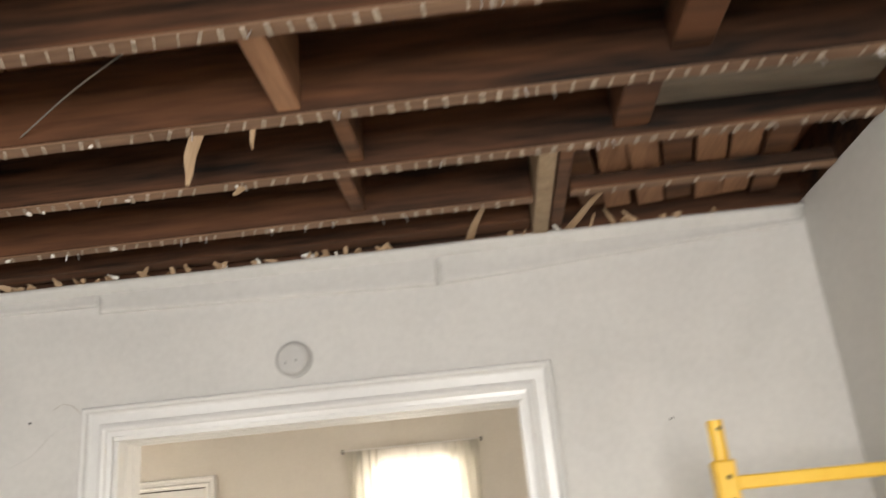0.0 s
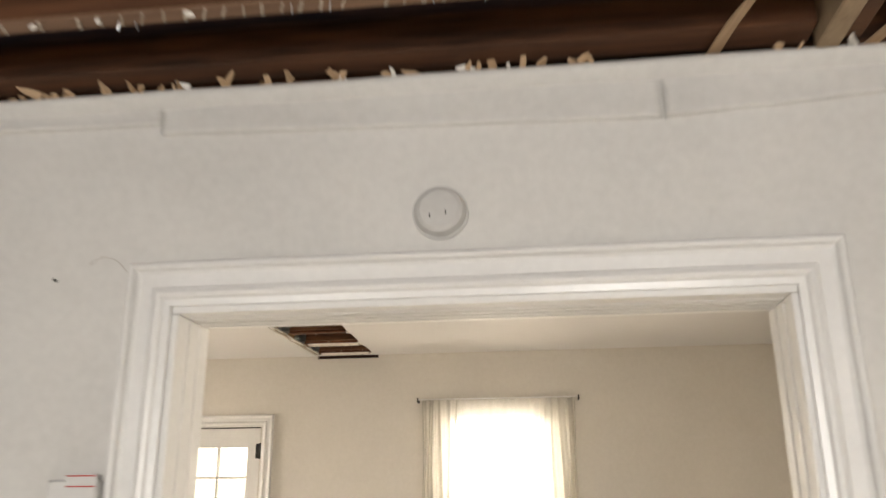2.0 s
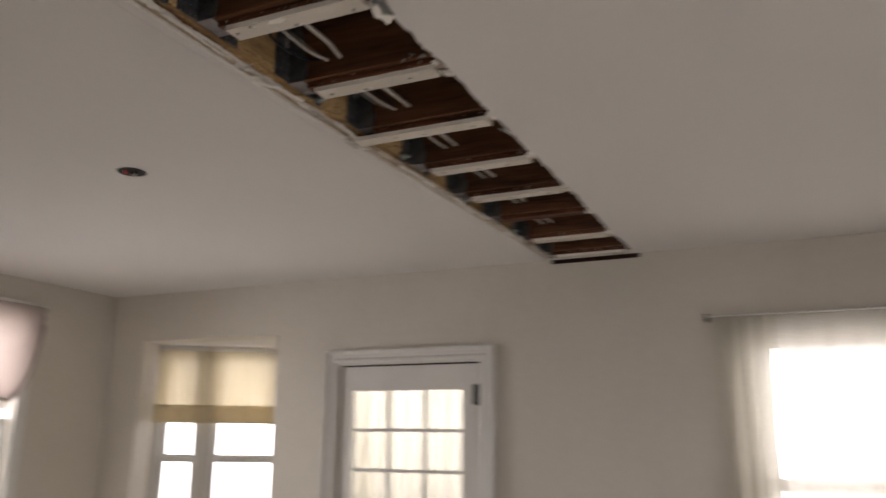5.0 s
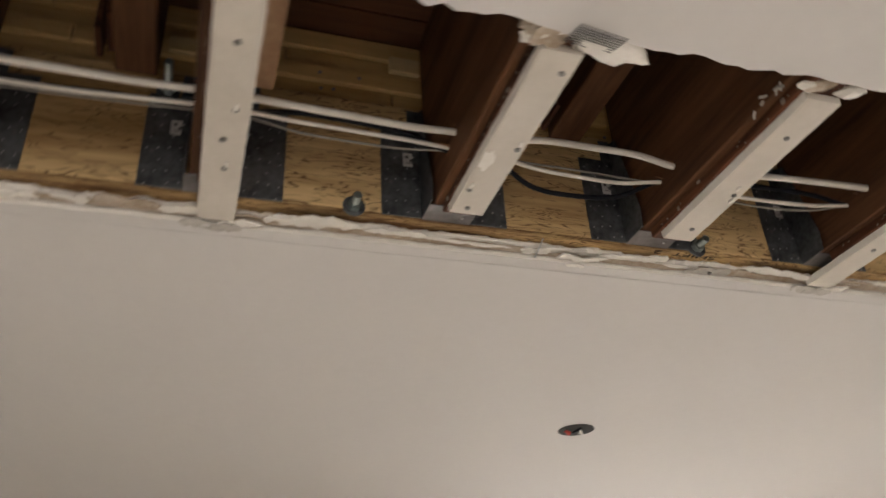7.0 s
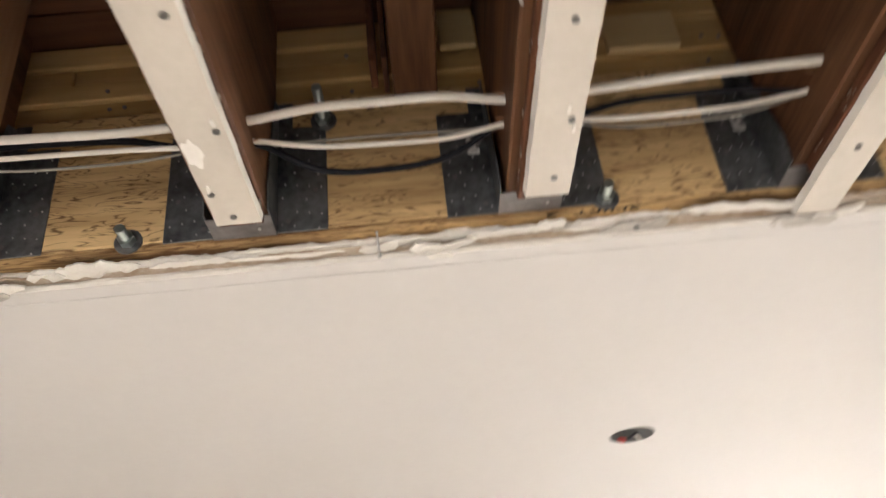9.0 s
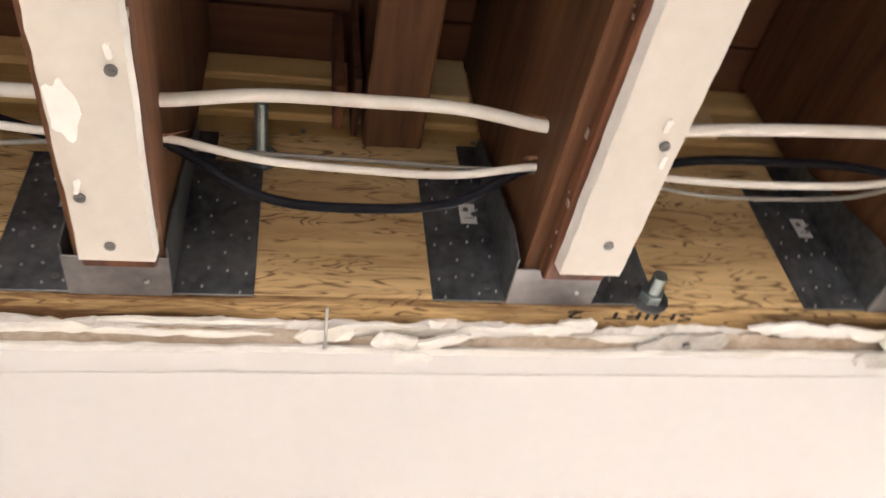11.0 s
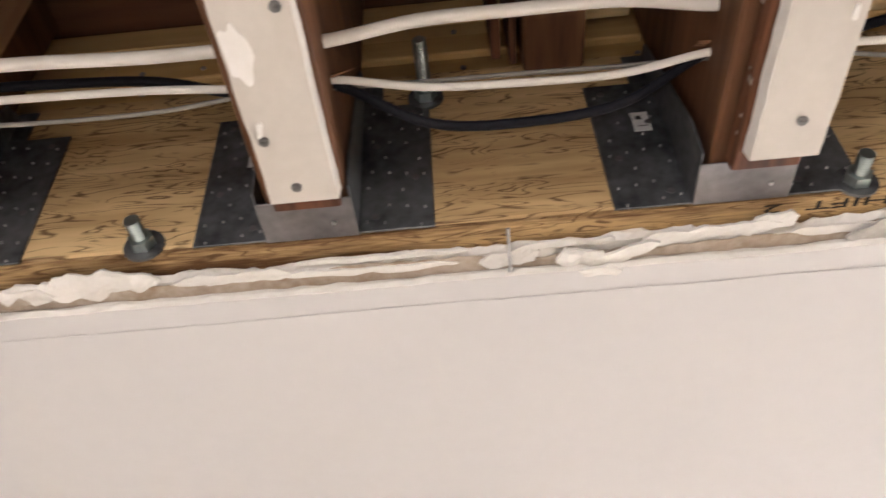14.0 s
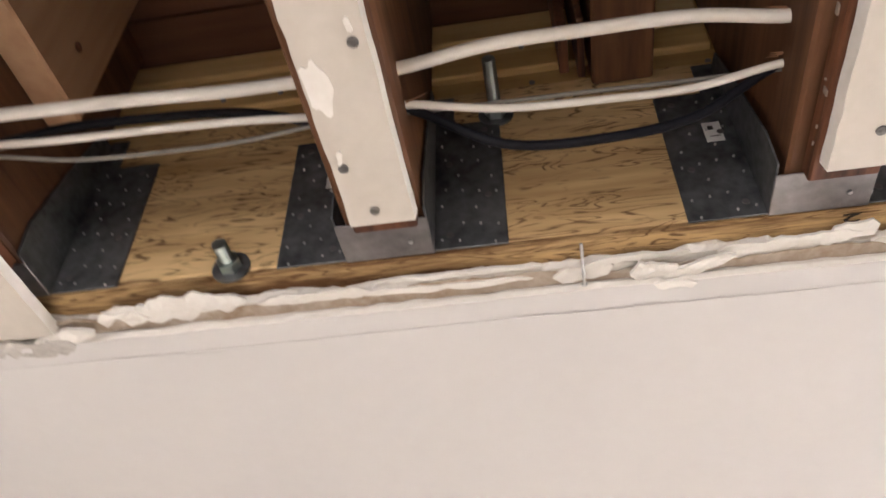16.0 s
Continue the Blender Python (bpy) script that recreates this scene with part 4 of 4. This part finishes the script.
def mitred_casing(name, x0, x1, top, y, out, w, mat, label, foot=0.0, edge_first=True):
    """Moulded casing round a doorway: two legs and a head, mitred. x0, x1, top: its outer edges; out: -1 towards the south."""
    t = thing(name, label, "door casing")
    prof = casing_profile(w)

    def sweep(nm, f0, f1):
        bm = bmesh.new()
        a, b = [bm.verts.new(f0(u, d)) for u, d in prof], [bm.verts.new(f1(u, d)) for u, d in prof]
        for i in range(len(prof) - 1):
            bm.faces.new((a[i], a[i + 1], b[i + 1], b[i]))
        bm.faces.new(a), bm.faces.new(b[::-1])
        part(nm, bm, mat, t)
    sweep("leg", lambda u, d: (x0 + u, y + out * d, foot), lambda u, d: (x0 + u, y + out * d, top - u))
    sweep("leg", lambda u, d: (x1 - u, y + out * d, foot), lambda u, d: (x1 - u, y + out * d, top - u))
    sweep("head", lambda u, d: (x0 + u, y + out * d, top - u), lambda u, d: (x1 - u, y + out * d, top - u))
    return t


mitred_casing("door_casing", -0.740, 0.935, 2.045, YP0 - 0.001, -1, 0.108, TRIM, "white glossy moulded casing round the wide opening")
mitred_casing("door_casing", -0.740, 0.935, 2.045, YP1 + 0.001, 1, 0.108, TRIM, "white glossy moulded casing round the wide opening")
jl = thing("door_jamb", "white painted grooved jamb lining of the wide opening", "door jamb")
for x0, x1 in ((-0.634, -0.614), (0.812, 0.831)):
    part("side", new_box(x0, YP0 + 0.001, 0, x1, YP1 - 0.001, 1.92, bevel=0.002), TRIM, jl)
    s = 1 if x0 < 0 else -1
    xa = x1 if x0 < 0 else x0
    for g in (0.060, 0.125):
        a, b = sorted((xa, xa + s * 0.004))
        part("bead", new_box(a, YP0 + g, 0, b, YP0 + g + 0.016, 1.91, bevel=0.0015), TRIM, jl)
part("head", new_box(-0.634, YP0 + 0.001, 1.921, 0.831, YP1 - 0.001, 1.939, bevel=0.002), TRIM, jl)
for g in (0.045, 0.075, 0.115, 0.145):
    part("bead", new_box(-0.612, YP0 + g, 1.917, 0.810, YP0 + g + 0.016, 1.9205, bevel=0.0015), TRIM, jl)

# smoke alarm over the opening
al = thing("smoke_alarm", "round off-white plastic smoke alarm on the wall", "smoke alarm", at=(0.027, YP0, 2.146))
south = pose(0, 0, 0, 90, 0, 0)
part("base", cyl(bmesh.new(), 0.068, 0.012, Matrix.Translation((0, -0.006, 0)) @ south, 40), ALARM, al)
dome = bmesh.new()
cyl(dome, 0.064, 0.020, Matrix.Translation((0, -0.022, 0)) @ south, 40, 0.056)
cyl(dome, 0.056, 0.006, Matrix.Translation((0, -0.035, 0)) @ south, 40, 0.046)
part("cover", dome, ALARM, al, smooth=False)
for dx, dz in ((-0.022, -0.016), (0.016, -0.010)):
    part("vent_slot", new_box(dx - 0.0015, -0.0392, dz - 0.005, dx + 0.0015, -0.0378, dz + 0.005), BLACK_IRON, al)

# small fitting on the wall beside the casing
bx = thing("wall_box", "grey wall box with a red striped label", "wall box", at=(-0.81, YP0, 1.50))
part("body", new_box(-0.065, -0.035, -0.12, 0.058, -0.001, 0.035, bevel=0.006), PLASTIC, bx)
lb = part("label", new_box(-0.018, -0.037, 0.010, 0.056, -0.0352, 0.046), PLASTIC, bx, "white label with red lines")
for dz in (0.018, 0.041):
    part("stripe", new_box(-0.016, -0.0385, dz, 0.054, -0.0371, dz + 0.003), RED, lb)

# nail holes and marks in the wall
for k, (x, z) in enumerate(((-0.945, 2.016), (-1.10, 1.90), (-1.16, 1.86), (1.317, 1.806), (-1.14, 1.62))):
    tagged(link("wall_nail", cyl(bmesh.new(), 0.004, 0.006, Matrix.Translation((x, YP0 - 0.003, z)) @ south, 8), DARK), "small dark nail stuck in the wall", "nail", "nails in the wall")

# ---- yellow scaffold ----
sc = thing("scaffold", "yellow enamelled steel scaffold frame with pin holes", "scaffold", "scaffold frames", at=(1.285, -0.75, 0))
for x in (0.0, 0.55):
    part("spigot", cyl(bmesh.new(), 0.020, 0.20, pose(x, 0, 1.622), 18), YELLOW, sc)
    part("post", new_box(x - 0.027, -0.027, 0.0, x + 0.027, 0.027, 1.622, bevel=0.005), YELLOW, sc)
for z0, h in ((1.565, 0.034), (0.9, 0.034), (0.3, 0.034)):
    part("cross_bar", new_box(0.0275, -0.016, z0 - h / 2, 0.5225, 0.016, z0 + h / 2, bevel=0.004), YELLOW, sc)
for z in (1.70, 1.58, 1.525, 1.47, 1.41):
    part("pin_hole", cyl(bmesh.new(), 0.006, 0.002, pose(0.004, -0.0275 if z < 1.62 else -0.0198, z, 90, 0, 0), 10), DARK, sc)

# hairline crack and a lifted plaster edge beside the casing
tagged(link("wall_crack", cable_mesh([(-0.86, YP0 - 0.0005, 2.055), (-0.83, YP0 - 0.001, 2.072), (-0.79, YP0 - 0.001, 2.062), (-0.757, YP0 - 0.001, 2.03)], 0.0007, 6, 6), PLASTER_OLD), "dark hairline crack in the wall plaster", "crack")
tagged(link("wall_crack", cable_mesh([(-1.02, YP0 - 0.0005, 1.86), (-0.93, YP0 - 0.001, 1.90), (-0.86, YP0 - 0.001, 1.97), (-0.79, YP0 - 0.001, 1.995)], 0.001, 6, 6), WALL_A), "faint ridge in the wall plaster", "crack")
# thin cord slung across a joist bay
tagged(link("bell_wire", cable_mesh([(-0.38, -1.17, ZJ + 0.03), (-0.15, -1.33, ZJ + 0.05), (0.12, -1.50, ZJ + 0.06)], 0.0022, 6, 8), CABLE_G, True), "thin old wire slung between two joists", "wire")

# crumbs caught on nails under the joists
cq = random.Random(8)
for k in range(12):
    bm = bmesh.new()
    bmesh.ops.create_icosphere(bm, subdivisions=1, radius=1.0)
    for v in bm.verts:
        v.co *= 1 + 0.5 * noise.noise(v.co * 1.9 + Vector((k * 3.0, 0, 0)))
    bmesh.ops.transform(bm, matrix=Matrix.Diagonal((cq.uniform(0.005, 0.014), cq.uniform(0.004, 0.009), cq.uniform(0.004, 0.009), 1)), verts=bm.verts[:])
    ob = tagged(link("plaster_crumb", bm, PLASTER), "small white plaster crumb stuck under a joist", "crumb", "plaster crumbs")
    ob.matrix_world = pose(cq.uniform(-1.0, 0.5), AY[cq.randint(0, 2)] + cq.uniform(-0.015, 0.015), ZJ - 0.004, 0, 0, cq.uniform(0, 180))


# ---- far room: openings ----
def frame_bars(t, x0, x1, z0, z1, y, w, d, mat, name="frame"):
    part(name, new_box(x0, y, z0, x0 + w, y + d, z1, bevel=0.003), mat, t)
    part(name, new_box(x1 - w, y, z0, x1, y + d, z1, bevel=0.003), mat, t)
    part(name, new_box(x0 + w, y, z1 - w, x1 - w, y + d, z1, bevel=0.003), mat, t)
    part(name, new_box(x0 + w, y, z0, x1 - w, y + d, z0 + w, bevel=0.003), mat, t)


def sash_window(name, x0, x1, z0, z1, y, label, meet):
    """A double-hung window filling an opening of the far wall."""
    t = tagged(new(name), label, "window", kind="structure")
    frame_bars(t, x0 + 0.002, x1 - 0.002, z0 + 0.002, z1 - 0.002, y + 0.03, 0.035, 0.10, TRIM)
    for a, b, dy in ((z0 + 0.036, meet, 0.045), (meet - 0.03, z1 - 0.036, 0.085)):
        frame_bars(t, x0 + 0.038, x1 - 0.038, a, b, y + dy, 0.042, 0.034, TRIM, "sash")
        g = part("pane", new_box(x0 + 0.079, y + dy + 0.015, a + 0.041, x1 - 0.079, y + dy + 0.019, b - 0.041), GLASS, t)
        g.visible_shadow = False
    return t


sash_window("window_1", -0.56, 0.40, 0.75, 2.19, YN, "white double-hung window bright with daylight", 1.45)
cas = thing("window_casing", "cream moulded casing round the curtained window", "window casing")
for nm, a in (("side", (-0.645, YN - 0.018, 0.70, -0.562, YN - 0.001, 2.275)), ("side", (0.402, YN - 0.018, 0.70, 0.485, YN - 0.001, 2.275)), ("head", (-0.561, YN - 0.020, 2.192, 0.401, YN - 0.001, 2.275)), ("sill", (-0.66, YN - 0.05, 0.665, 0.50, YN - 0.001, 0.699))):
    part(nm, new_box(*a, bevel=0.004), TRIM, cas)


def curtain(name, x0, x1, y, z0, z1, folds, mat, label, amp=0.022):
    bm, rows, n = bmesh.new(), [], 70
    for i in range(n + 1):
        t = i / n
        x = x0 + (x1 - x0) * t
        d = amp * (math.sin(t * folds * math.tau) + 0.4 * math.sin(t * folds * 2.3 * math.tau + 1))
        rows.append([bm.verts.new((x + 0.01 * math.sin(t * 9 + k), y + d * (0.5 + 0.5 * k / 5), z1 + (z0 - z1) * k / 5)) for k in range(6)])
    for p, q in zip(rows, rows[1:]):
        for k in range(5):
            bm.faces.new((p[k], p[k + 1], q[k + 1], q[k]))
    ob = link(name, bm, mat, True)
    md = ob.modifiers.new("thickness", 'SOLIDIFY')
    md.thickness = 0.0015
    return tagged(ob, label, "curtain")


curtain("sheer_curtain", -0.68, -0.40, YN - 0.075, 0.85, 2.262, 4, SHEER, "sheer white curtain gathered at the window's side")
curtain("sheer_curtain", 0.24, 0.52, YN - 0.075, 0.85, 2.262, 4, SHEER, "sheer white curtain gathered at the window's side")
curtain("sheer_curtain", -0.40, 0.24, YN - 0.070, 0.85, 2.262, 5, VEIL, "fine sheer veil across the bright window", 0.010)
rod = thing("curtain_rod", "thin white curtain rod with dark brackets over the window", "curtain rod")
part("rod", cyl(bmesh.new(), 0.006, 1.26, pose(-0.08, YN - 0.075, 2.266, 0, 90, 0), 10), TRIM, rod)
for x in (-0.712, 0.552):
    part("bracket", new_box(x - 0.006, YN - 0.082, 2.245, x + 0.006, YN - 0.001, 2.280, bevel=0.002), BLACK_IRON, rod)

# glazed door
mitred_casing("door_casing", -3.050, -1.904, 2.180, YN - 0.001, -1, 0.095, TRIM, "cream painted casing round the glazed door")
dr = tagged(new("door_1"), "cream glazed door with nine small panes, closed", "door", kind="structure")
dx0, dx1, dz1 = -2.940, -2.015, 2.074
gx0, gx1, gz0, gz1 = -2.862, -2.116, 1.215, 1.925
DY = YN + 0.012
for a in ((dx0, DY, 0.01, gx0, DY + 0.042, dz1), (gx1, DY, 0.01, dx1, DY + 0.042, dz1), (gx0, DY, gz1, gx1, DY + 0.042, dz1), (gx0, DY, 0.01, gx1, DY + 0.042, gz0)):
    part("rail", new_box(*a), TRIM, dr)
for i in (1, 2):
    x = gx0 + (gx1 - gx0) * i / 3
    part("muntin", new_box(x - 0.011, DY + 0.006, gz0, x + 0.011, DY + 0.036, gz1, bevel=0.003), TRIM, dr)
    z = gz0 + (gz1 - gz0) * i / 3
    for c in range(3):
        xa, xb = gx0 + (gx1 - gx0) * c / 3 + 0.0115, gx0 + (gx1 - gx0) * (c + 1) / 3 - 0.0115
        part("muntin", new_box(xa, DY + 0.007, z - 0.010, xb, DY + 0.035, z + 0.010, bevel=0.003), TRIM, dr)
for i in range(3):
    for c in range(3):
        xa, xb = gx0 + (gx1 - gx0) * c / 3 + 0.006, gx0 + (gx1 - gx0) * (c + 1) / 3 - 0.006
        za, zb = gz0 + (gz1 - gz0) * i / 3 + 0.005, gz0 + (gz1 - gz0) * (i + 1) / 3 - 0.005
        g = part("pane", new_box(xa, DY + 0.019, za, xb, DY + 0.023, zb), GLASS, dr)
        g.visible_shadow = False
for a in ((-2.9445, DY + 0.044, 0.0, -2.915, DY + 0.060, 2.0845), (-2.04, DY + 0.044, 0.0, -2.0105, DY + 0.060, 2.0845), (-2.914, DY + 0.044, 2.052, -2.041, DY + 0.060, 2.0845)):
    part("stop", new_box(*a), TRIM, dr)
# Black strip imitates the shadow in the gap over the door.
part("gap_shadow", new_box(-2.938, DY + 0.006, 2.0745, -2.017, DY + 0.040, 2.0845), BLACK_IRON, dr, "black strip standing in for shadow in the top gap")
for z in (1.893, 0.3):
    hg = part("hinge", cyl(bmesh.new(), 0.009, 0.125, pose(-2.010, DY - 0.010, z), 12), BLACK_IRON, dr, "dark iron hinge")
    part("leaf", new_box(-2.050, DY - 0.0035, z - 0.058, -2.018, DY - 0.0005, z + 0.058, bevel=0.0008), BLACK_IRON, hg)
curtain("door_sheer", gx0 - 0.02, gx1 + 0.02, YN + 0.075, gz0 - 0.03, gz1 + 0.03, 8, DOOR_SHEER, "sheer curtain behind the door's panes", 0.024)

# nook windows with cream shades
for k, (a, b) in enumerate(((0.02, 0.37), (0.385, 0.96))):
    w = sash_window("window_%d" % (k + 2), a, b, 0.8, 2.30, 0.0, "narrow white sash window in the nook", 1.5)
    w.matrix_world = NOOK
    sh = curtain("window_shade", a - 0.005, b + 0.005, -0.03, 1.74, 2.26, 3, SHADE, "cream cloth shade half drawn over the window", 0.008)
    sh.matrix_world = NOOK
    hem = curtain("shade_hem", a - 0.007, b + 0.007, -0.040, 1.735, 1.865, 3, SHADE, "doubled cream hem at the shade's foot", 0.008)
    for key in [q for q in hem.keys() if q != "label"]:
        del hem[key]
    hem.parent = sh

# west window with a swagged valance
ww = tagged(new("window_4"), "white sash window under a swagged valance", "window", kind="structure")


def yz_box(y0, z0, y1, z1, x0, x1, mat, name):
    part(name, new_box(x0, y0, z0, x1, y1, z1, bevel=0.003), mat, ww)


for x0, x1, a, b in ((XW - 0.06, XW - 0.03, 0.82, 1.74), (XW - 0.10, XW - 0.07, 1.80, 2.40)):
    yz_box(3.03, a, 3.08, b, x0, x1, TRIM, "sash"), yz_box(3.76, a, 3.81, b, x0, x1, TRIM, "sash")
    yz_box(3.081, a, 3.759, a + 0.06, x0, x1, TRIM, "sash"), yz_box(3.081, b - 0.05, 3.759, b, x0, x1, TRIM, "sash")
    g = part("pane", new_box(x0 + 0.012, 3.075, a + 0.05, x0 + 0.016, 3.765, b - 0.045), GLASS, ww)
    g.visible_shadow = False
wc = thing("window_casing", "cream casing round the valanced window", "window casing")
for a in ((XW + 0.001, 2.94, 0.75, XW + 0.018, 3.018, 2.50), (XW + 0.001, 3.822, 0.75, XW + 0.018, 3.90, 2.50)):
    part("side", new_box(*a, bevel=0.003), TRIM, wc)
part("head", new_box(XW + 0.001, 3.019, 2.422, XW + 0.019, 3.821, 2.50, bevel=0.003), TRIM, wc)


def swag(y0, y1, top, drop, label):
    """A draped swag: cloth hanging in a deep curve between two points, with folds."""
    bm, rows, n = bmesh.new(), [], 36
    for i in range(n + 1):
        t = i / n
        y = y0 + (y1 - y0) * t
        edge = 0.12 + (drop - 0.12) * (math.sin(t * math.pi) ** 0.6)
        rows.append([bm.verts.new((XW + 0.06 + 0.015 * math.sin(k * 2.1 + t * 3), y, top - edge * k / 8 * (0.55 + 0.45 * k / 8))) for k in range(9)])
    for p, q in zip(rows, rows[1:]):
        for k in range(8):
            bm.faces.new((p[k], p[k + 1], q[k + 1], q[k]))
    hem = [tuple(q[8].co) for q in rows[::4]]
    ob = link("valance", bm, VALANCE, True)
    ob.modifiers.new("thickness", 'SOLIDIFY').thickness = 0.002
    part("hem", cable_mesh(hem, 0.012), HEM, ob, "darker rolled hem", True)
    return tagged(ob, label, "valance", "valance over the window")


for z in (2.385, 2.335):
    yz_box(3.082, z, 3.758, z + 0.022, XW - 0.055, XW - 0.045, TRIM, "blind_slat")
swag(2.98, 3.52, 2.47, 0.42, "pale pink swagged valance cloth over the window")
swag(3.50, 3.92, 2.47, 0.62, "pale pink swagged valance cloth over the window")
tagged(link("valance_rod", cyl(bmesh.new(), 0.008, 1.0, pose(XW + 0.055, 3.45, 2.475, 90, 0, 0), 10), TRIM), "white rod carrying the valance", "curtain rod")

# open junction hole in the ceiling with wire ends
hole = thing("ceiling_junction_hole", "round hole in the ceiling with capped wire ends", "junction hole", at=(-2.600, 2.412, ZB))
part("box", cyl(bmesh.new(), 0.055, 0.002, pose(0, 0, -0.0012), 28), DARK, hole)
part("wire", cable_mesh([(-0.03, 0.0, -0.002), (0.0, -0.01, -0.010), (0.028, 0.004, -0.004)], 0.0035), CABLE_B, hole)
part("wire", cable_mesh([(-0.02, 0.02, -0.002), (0.0, 0.018, -0.012), (0.02, 0.0, -0.004)], 0.003), CABLE_W, hole)
part("wire_cap", cyl(bmesh.new(), 0.007, 0.016, pose(-0.005, -0.028, -0.008, 70, 0, 20), 10, 0.004), RED, hole, "red wire cap")

# plaster lump with wire lath at a joist's end
lump = bmesh.new()
bmesh.ops.create_icosphere(lump, subdivisions=3, radius=1.0)
for v in lump.verts:
    v.co *= 1 + 0.35 * noise.noise(v.co * 2.2) + 0.15 * noise.noise(v.co * 6)
bmesh.ops.transform(lump, matrix=pose(-1.098, 1.748, ZB + 0.013, 0, 0, 12) @ Matrix.Diagonal((0.026, 0.062, 0.016, 1)), verts=lump.verts[:])
tagged(link("plaster_lump", lump, PLASTER, True), "broken plaster lump hanging from the torn edge", "plaster")

# a nail standing in the gypsum
nl = bmesh.new()
cyl(nl, 0.0016, 0.045, pose(-1.606, 1.868, ZB + 0.008, 0, 70, 0), 8)
cyl(nl, 0.0030, 0.0015, pose(-1.6275, 1.868, ZB + 0.0005, 0, 70, 0), 8)
tagged(link("gypsum_nail", nl, NAIL), "bright nail standing in the crumbled gypsum", "nail")

sb = thing("scaffold", "yellow scaffold post standing in the far room", "scaffold", "scaffold frames", at=(1.03, 3.9, 0))
part("post", cyl(bmesh.new(), 0.022, 1.33, pose(0, 0, 0.668), 16), YELLOW, sb)
part("foot", new_box(-0.08, -0.08, 0.001, 0.08, 0.08, 0.012, bevel=0.002), YELLOW, sb)
